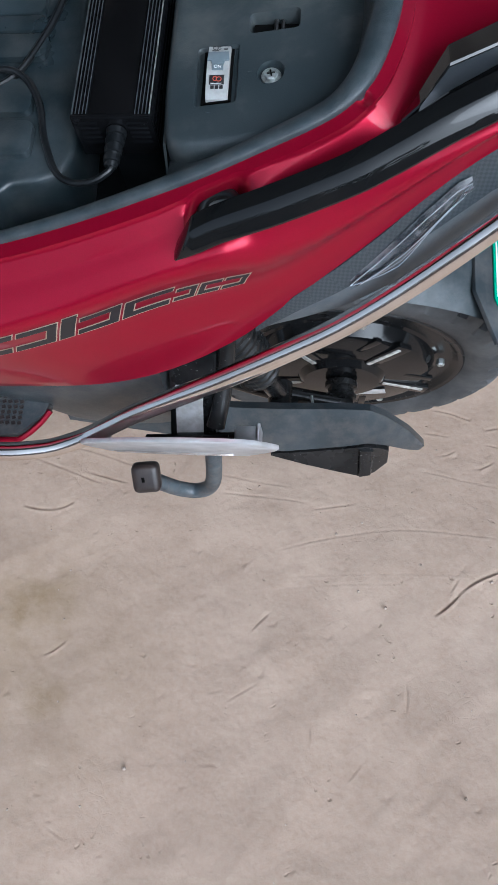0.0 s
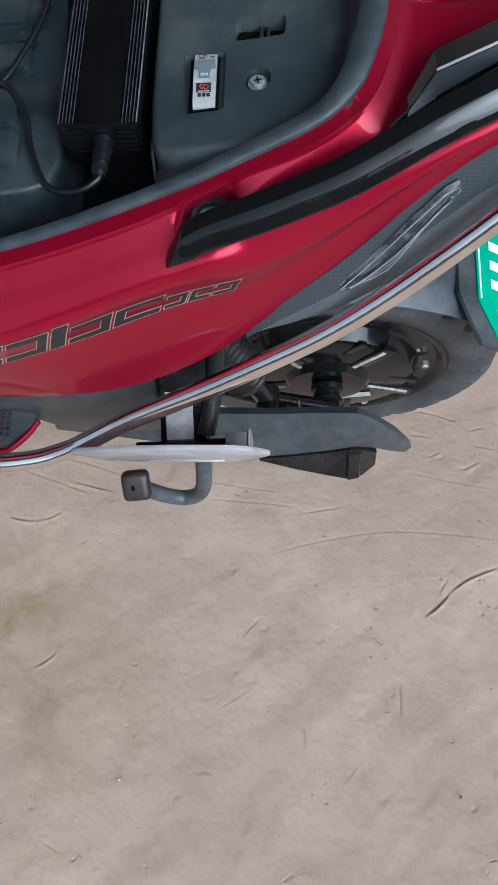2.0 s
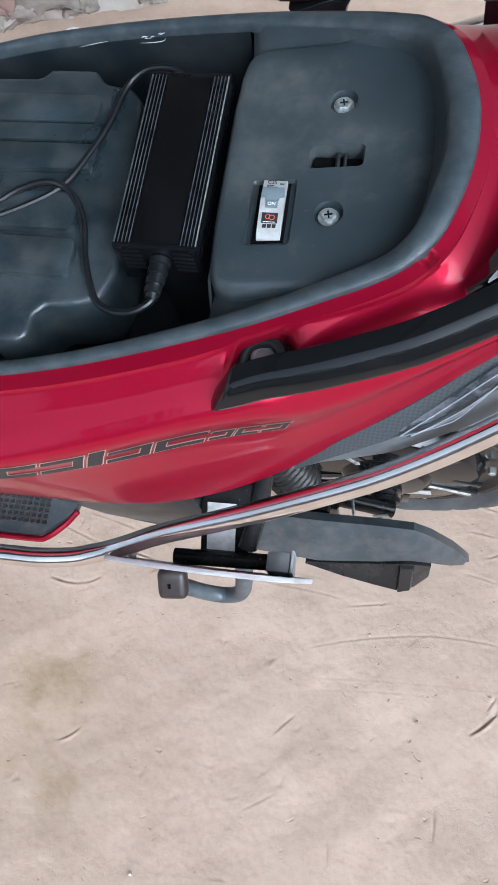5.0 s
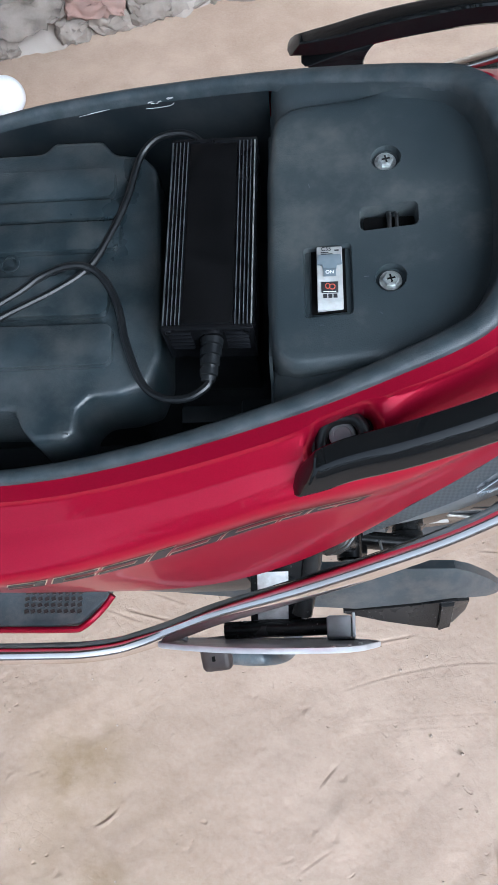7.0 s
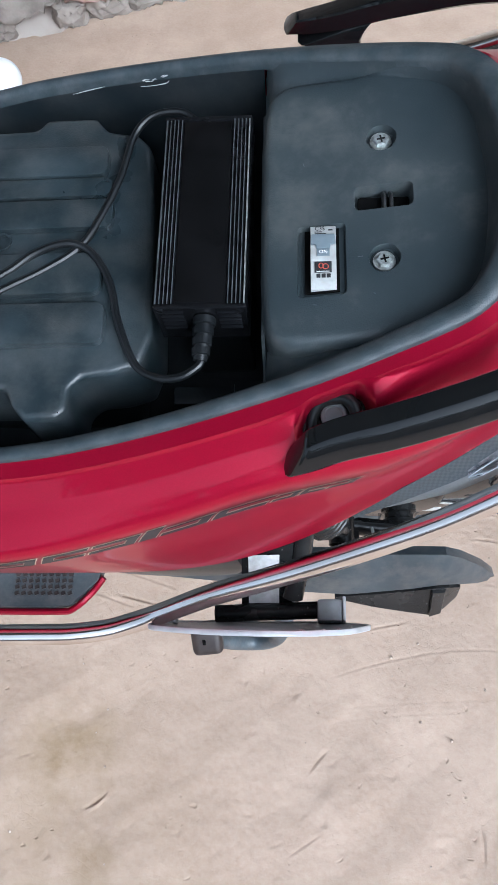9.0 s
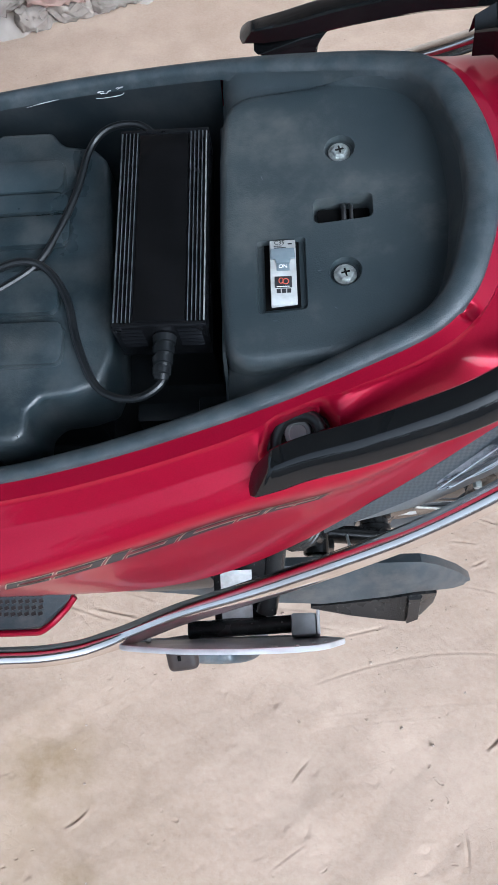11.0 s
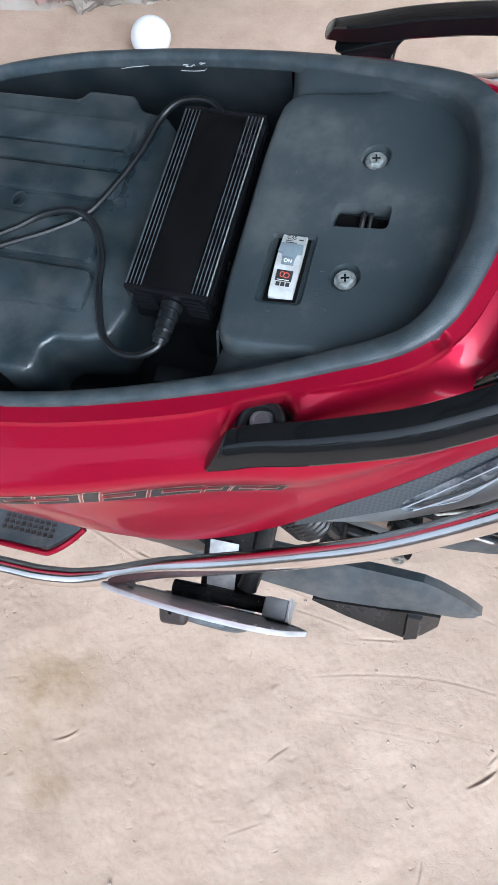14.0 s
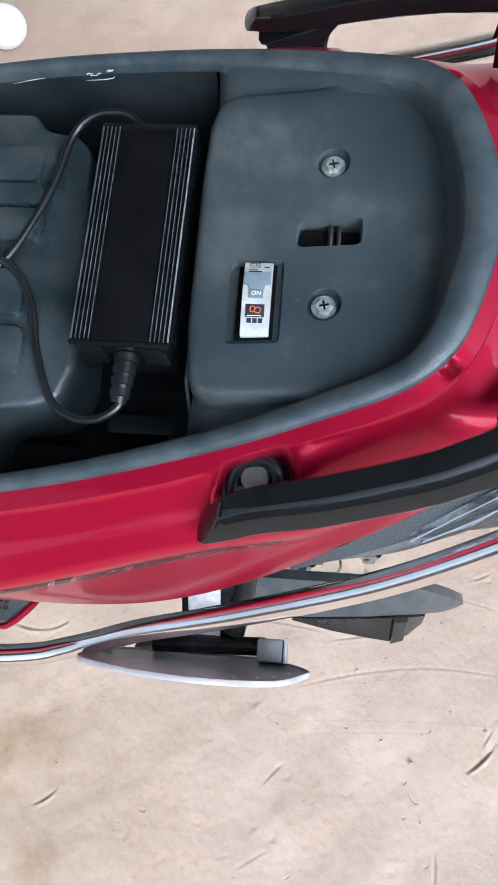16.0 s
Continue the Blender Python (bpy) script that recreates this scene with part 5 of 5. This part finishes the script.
part("white_label", box(0.041, -0.0600, 0.181, 0.044, 0.0012, 0.015, 0.0004, turn=(0, -10, 0)), PAPER, scooter, "white label on the hub casing")


def build_running_gear():
    c = (0, 0, 0.2335)
    axle = part("axle", lathe([(-0.060, 0.0080), (-0.120, 0.0080), (-0.122, 0.006)], 16, centre=(0, 0, 0.243)), STEEL, scooter, "steel wheel axle")
    part("axle_collar", lathe([(-0.070, 0.017), (-0.072, 0.022), (-0.080, 0.022), (-0.082, 0.018), (-0.088, 0.018), (-0.090, 0.021), (-0.096, 0.021), (-0.098, 0.014), (-0.100, 0.013)], 24, centre=(0, 0, 0.243)), DARKMETAL, axle)
    part("axle_nut", lathe([(-0.108, 0.0120), (-0.116, 0.0120), (-0.118, 0.009)], 6, centre=(0, 0, 0.243)), STEEL, axle, "hexagon axle nut", sharp=20)
    part("swing_arm", tube([(-0.24, -0.098, 0.36), (-0.15, -0.102, 0.33), (-0.08, -0.104, 0.285), (0.012, -0.104, 0.243)], 0.0115, 12), DARKMETAL, scooter, "black steel swing arm")
    part("arm_plate", box(-0.060, -0.124, 0.285, 0.012, 0.012, 0.055, 0.002), DARKMETAL, scooter)
    part("arm_clip", tube([(-0.036, -0.137, 0.262), (-0.034, -0.132, 0.290), (-0.038, -0.110, 0.292)], 0.0018, 8), STEEL, scooter)
    top, low = Vector((-0.140, -0.126, 0.600)), Vector((-0.076, -0.124, 0.330))
    shock = part("shock_absorber", tube([top, low], 0.012, 14, 2), DARKMETAL, scooter, "black shock absorber with a ribbed spring")
    coil = []
    for i in range(15 * 14):
        u = i / (15 * 14 - 1)
        p = top.lerp(low, 0.04 + 0.66 * u)
        a = 2 * math.pi * i / 14
        d = (low - top).normalized()
        e1 = d.cross(Vector((0, 1, 0))).normalized()
        e2 = d.cross(e1)
        coil.append(p + (e1 * math.cos(a) + e2 * math.sin(a)) * 0.0245)
    part("spring", tube(coil, 0.0050, 8, 1), DARKMETAL, shock)
    part("lower_eye", lathe([(-0.018, 0.012), (-0.016, 0.015), (0.016, 0.015), (0.018, 0.012)], 16, centre=tuple(low - Vector((0, 0, 0.0)))), DARKMETAL, shock)
    part("eye_bolt", lathe([(-0.018, 0.009), (-0.026, 0.009), (-0.027, 0.007)], 6, centre=(low.x, low.y, low.z)), STEEL, shock)
    part("cross_plate", box(-0.10, 0.0, 0.50, 0.05, 0.20, 0.03, 0.004, turn=(0, 20, 0)), DARKMETAL, scooter)


build_running_gear()


def build_chain_cover():
    """The long grey guard beside the wheel with a black lower facet."""
    rows = []
    for x, zi, yo, zo, yb in ((-0.33, 0.400, 0.178, 0.372, 0.10), (-0.20, 0.392, 0.186, 0.345, 0.10), (-0.143, 0.388, 0.193, 0.330, 0.10), (-0.07, 0.386, 0.196, 0.322, 0.10), (0.0, 0.390, 0.191, 0.331, 0.10), (0.035, 0.388, 0.187, 0.336, 0.11),
                              (0.055, 0.368, 0.184, 0.322, 0.12), (0.085, 0.318, 0.176, 0.280, 0.135), (0.103, 0.276, 0.168, 0.252, 0.145), (0.110, 0.258, 0.161, 0.246, 0.152)):
        rows.append([Vector((x, -0.163, zi)), Vector((x, -(0.163 + yo) / 2 - 0.002, (zi + zo) / 2 + 0.006)), Vector((x, -yo, zo)), Vector((x, -yo + 0.006, zo - 0.018)), Vector((x, -0.155, zo - 0.03)), Vector((x, -0.152, zi - 0.008))])
    cover = part("chain_guard", loft(rows, True, True), COVERPL, scooter, "dusty dark grey plastic guard beside the wheel", sharp=30)
    rows = []
    for x, yt, zt, yb, zb in ((-0.085, 0.198, 0.318, 0.200, 0.316), (-0.04, 0.196, 0.322, 0.208, 0.306), (0.0, 0.193, 0.328, 0.212, 0.292), (0.030, 0.190, 0.330, 0.214, 0.280), (0.046, 0.188, 0.322, 0.204, 0.268), (0.062, 0.184, 0.300, 0.190, 0.266)):
        rows.append([Vector((x, -yt, zt)), Vector((x, -yb, zb)), Vector((x, -yb + 0.02, zb - 0.012)), Vector((x, -yt + 0.02, zt - 0.01))])
    facet = part("lower_facet", loft(rows, True, True), DARKMETAL, cover, "black speckled lower facet", sharp=20)
    rib = [[Vector((x, -yt - o, zt + 0.4 * o)), Vector((x, -yb - o, zb + 0.4 * o)), Vector((x, -yb + 0.004, zb)), Vector((x, -yt + 0.004, zt))] for x, yt, zt, yb, zb, o in
           ((0.024, 0.192, 0.326, 0.211, 0.286, 0.001), (0.026, 0.191, 0.327, 0.212, 0.285, 0.0045), (0.040, 0.1895, 0.322, 0.207, 0.277, 0.0045), (0.042, 0.189, 0.321, 0.206, 0.276, 0.001))]
    part("raised_rib", loft(rib, True, True), DARKMETAL, facet, sharp=30)


build_chain_cover()


# ---------------------------------------------------------------- rear mudguard and plate
def build_mudguard():
    rows = []
    for a in np.linspace(radians(112), radians(50), 18):
        r = 0.268
        rows.append([Vector((r * math.cos(a), y, 0.2335 + (r - 0.025 * abs(y / 0.07) ** 2.5) * math.sin(a))) for y in np.linspace(-0.066, 0.066, 11)])
    guard = part("rear_mudguard", loft(rows), RIMPL, scooter, "dark grey plastic rear mudguard")
    slope = pose(0.160, 0, 0.452, 0, 38, 0)

    def laid(bm):
        bmesh.ops.transform(bm, matrix=slope, verts=bm.verts)
        return bm

    hold = [(-0.018, -0.045), (0.016, -0.100), (0.15, -0.100), (0.15, 0.100), (0.016, 0.100), (-0.018, 0.045)]
    part("plate_holder", laid(prism(hold, -0.006, 0.0, 0.0015)), COVERPL, guard, "grey plastic plate holder")
    face = [(0.010, -0.046), (0.040, -0.088), (0.145, -0.088), (0.145, 0.088), (0.040, 0.088), (0.010, 0.046)]
    plate = part("number_plate", laid(prism(face, 0.0005, 0.0025, 0.0006)), GREEN, scooter, "green number plate with white bars")
    for x, y, w, h in ((0.045, 0.03, 0.026, 0.012), (0.045, 0.005, 0.026, 0.012), (0.045, -0.020, 0.026, 0.012), (0.085, 0.04, 0.030, 0.013), (0.085, 0.015, 0.030, 0.013), (0.085, -0.01, 0.030, 0.013), (0.085, -0.035, 0.030, 0.013)):
        part("plate_bar", laid(box(x, y, 0.0029, w, h, 0.0006, 0)), WHITE, plate)
    edge = [(0.013, -0.044), (0.013, 0.044), (0.0155, 0.044), (0.0155, -0.044)]
    part("plate_bar", laid(prism(edge, 0.0026, 0.0032)), WHITE, plate)
    part("plate_seal", laid(box(0.050, -0.058, 0.0029, 0.020, 0.014, 0.0006, 0)), PAPER, plate)


build_mudguard()


# ---------------------------------------------------------------- things in the seat well
def build_battery():
    base = (-0.352, 0.0, 0.6785)
    out = [(-0.47, 0.112), (-0.326, 0.114), (-0.318, 0.124), (-0.277, 0.1235), (-0.267, 0.110), (-0.242, 0.105), (-0.231, 0.093), (-0.227, 0.05), (-0.222, -0.072), (-0.230, -0.096), (-0.250, -0.102), (-0.272, -0.104), (-0.281, -0.113), (-0.281, -0.130),
           (-0.288, -0.136), (-0.312, -0.137), (-0.322, -0.126), (-0.328, -0.112), (-0.47, -0.112)]
    battery = thing("battery_case", STAND @ Matrix.Translation(base), "black ribbed plastic battery case lying in the seat well", "battery")
    part("case_body", prism(out, 0.6785, 0.751, 0.006, segments=3), BATPL, battery, at=base)
    for x1, y0, y1 in ((-0.263, 0.063, 0.090), (-0.258, 0.044, 0.0605), (-0.256, 0.016, 0.041), (-0.262, -0.040, -0.006), (-0.257, -0.081, -0.048)):
        part("rib", prism(rounded(-0.462, y0, x1, y1, 0.007), 0.749, 0.7580, 0.0012), BATPL, battery, at=base)
    part("moulded_ring", lathe([(0.7530, 0.0075), (0.7542, 0.0075), (0.7542, 0.006), (0.7530, 0.006)], 24, "z", centre=(-0.342, 0.008, 0)), BATPL, battery, at=base)
    return battery


build_battery()


def build_charger():
    """A finned aluminium charger brick with a flex relief at one end."""
    base = (-0.1815, 0.008, 0.7425)
    charger = thing("battery_charger", STAND @ Matrix.Translation(base) @ Matrix.Rotation(radians(-0.8), 4, "Z"), "black finned aluminium battery charger lying in the seat well", "charger")
    half, h, z0 = 0.0318, 0.045, 0.7427
    sec = [(-half, z0), (half, z0)]
    top = []
    fins_r = []
    for k in range(5):
        a = half - 0.0005 - k * 0.0028
        fins_r += [(a, z0 + h), (a - 0.0013, z0 + h), (a - 0.0013, z0 + h - 0.0016), (a - 0.0028, z0 + h - 0.0016)]
    flat_edge = fins_r[-1][0]
    left = [(-x, z) for x, z in reversed(fins_r)]
    side_r = []
    for k in range(5):
        zz = z0 + 0.006 + k * 0.0075
        side_r += [(half, zz), (half - 0.0014, zz + 0.001), (half - 0.0014, zz + 0.004), (half, zz + 0.005)]
    side_l = [(-x, z) for x, z in reversed(side_r)]
    sec = [(-half, z0), (half, z0)] + side_r + [(half, z0 + h - 0.0032), (half - 0.0012, z0 + h - 0.0006)] + fins_r[1:] + left[:-1] + [(-half + 0.0012, z0 + h - 0.0006), (-half, z0 + h - 0.0032)] + side_l
    rows = [[Vector((-0.1815 + x, y, z)) for x, z in sec] for y in (-0.068, 0.085)]
    part("casing", loft(rows, True, True), ALUBLACK, charger, at=base, sharp=20)
    part("top_label", box(-0.1815, 0.0085, z0 + h - 0.0010, 0.0350, 0.150, 0.0012, 0.0003), LABELBLACK, charger, "matt black label strip", at=base)
    # thin pale strips stand in for light caught on the fins, brightest at right
    for k in range(5):
        for sgn in (-1, 1):
            x = -0.1815 + sgn * (half - 0.0011 - k * 0.0028)
            part("fin_glint", box(x, 0.0085, z0 + h + 0.0001, 0.0007 if k else 0.0011, 0.1525, 0.0006, 0.0001), STEEL if k == 0 and sgn > 0 else FIN_GLINT, charger, at=base)
    for y in (-0.0695, 0.0865):
        part("end_plate", box(-0.1815, y, z0 + 0.0222, 0.0645, 0.0030, 0.0455, 0.001), ALUBLACK, charger, at=base)
    for sgn in (-1, 1):
        for k in range(5):
            part("vent_louvre", box(-0.1815 + sgn * 0.020, -0.0716, z0 + 0.038 - 0.0055 * k, 0.016, 0.0012, 0.0009, 0.0003), ALUBLACK, charger, at=base)
    part("vent_ledge", box(-0.1815, -0.0712, z0 + 0.0440, 0.063, 0.0006, 0.0008, 0.0002), ALUBLACK, charger, at=base)
    relief = tube([(-0.1795, -0.071, 0.772), (-0.1800, -0.086, 0.771), (-0.182, -0.102, 0.768)], lambda u: 0.0070 - 0.0020 * u, 14, 6)
    rel = part("flex_relief", relief, CABLE, charger, "ribbed black flex relief", at=base)
    for k in range(4):
        u = 0.02 + 0.235 * k
        y = -0.071 - 0.031 * u
        part("relief_ring", lathe([(y, 0.0070 - 0.0022 * u), (y - 0.0004, 0.0083 - 0.0024 * u), (y - 0.0052, 0.0080 - 0.0024 * u), (y - 0.0057, 0.0066 - 0.0022 * u)], 18, centre=(-0.1796 - 0.0024 * u, 0, 0.7722 - 0.0036 * u)), CABLE, rel, at=base)
    for x in (-0.209, -0.154):
        part("corner_screw", lathe([(-0.0708, 0.0022), (-0.0722, 0.0022), (-0.0726, 0.0012)], 10, centre=(x, 0, z0 + 0.041)), ALUBLACK, charger, at=base)


build_charger()


def build_cables():
    for path, label in (([(-0.1812, -0.098, 0.769), (-0.185, -0.106, 0.768), (-0.198, -0.1125, 0.765), (-0.216, -0.110, 0.760), (-0.232, -0.098, 0.758), (-0.2455, -0.066, 0.7585), (-0.2545, -0.032, 0.7575), (-0.269, -0.008, 0.7600), (-0.287, -0.0015, 0.7635), (-0.312, -0.007, 0.7600), (-0.336, -0.023, 0.7575), (-0.39, -0.055, 0.7575), (-0.45, -0.075, 0.7575)],
                         "black rubber charger cable curling over the battery case"),
                        ([(-0.185, 0.094, 0.760), (-0.200, 0.111, 0.763), (-0.216, 0.114, 0.764), (-0.232, 0.110, 0.762), (-0.244, 0.096, 0.758), (-0.2515, 0.062, 0.7575), (-0.263, 0.029, 0.7575), (-0.2785, 0.000, 0.7570), (-0.302, -0.018, 0.7570), (-0.335, -0.036, 0.7575), (-0.39, -0.066, 0.7575), (-0.45, -0.085, 0.7575)],
                         "black mains lead crossing the battery case")):
        bm = tube(path, 0.0029, 10, 6)
        ob = part("charger_cable", bm, CABLE, None, label)
        ob.matrix_world = STAND
        tagged(ob, category="cable", group="charger cables")


build_cables()


def build_ball():
    b = bmesh.new()
    bmesh.ops.create_uvsphere(b, u_segments=48, v_segments=24, radius=0.0480)
    for v in b.verts:
        v.co.z *= 0.97
    ob = part("ball", b, BALLWHITE, None, "plain white ball lying on the bare earth", sharp=180)
    ob.matrix_world = pose(-0.652, 1.819, 0.0465)
    tagged(ob, category="ball")


build_ball()
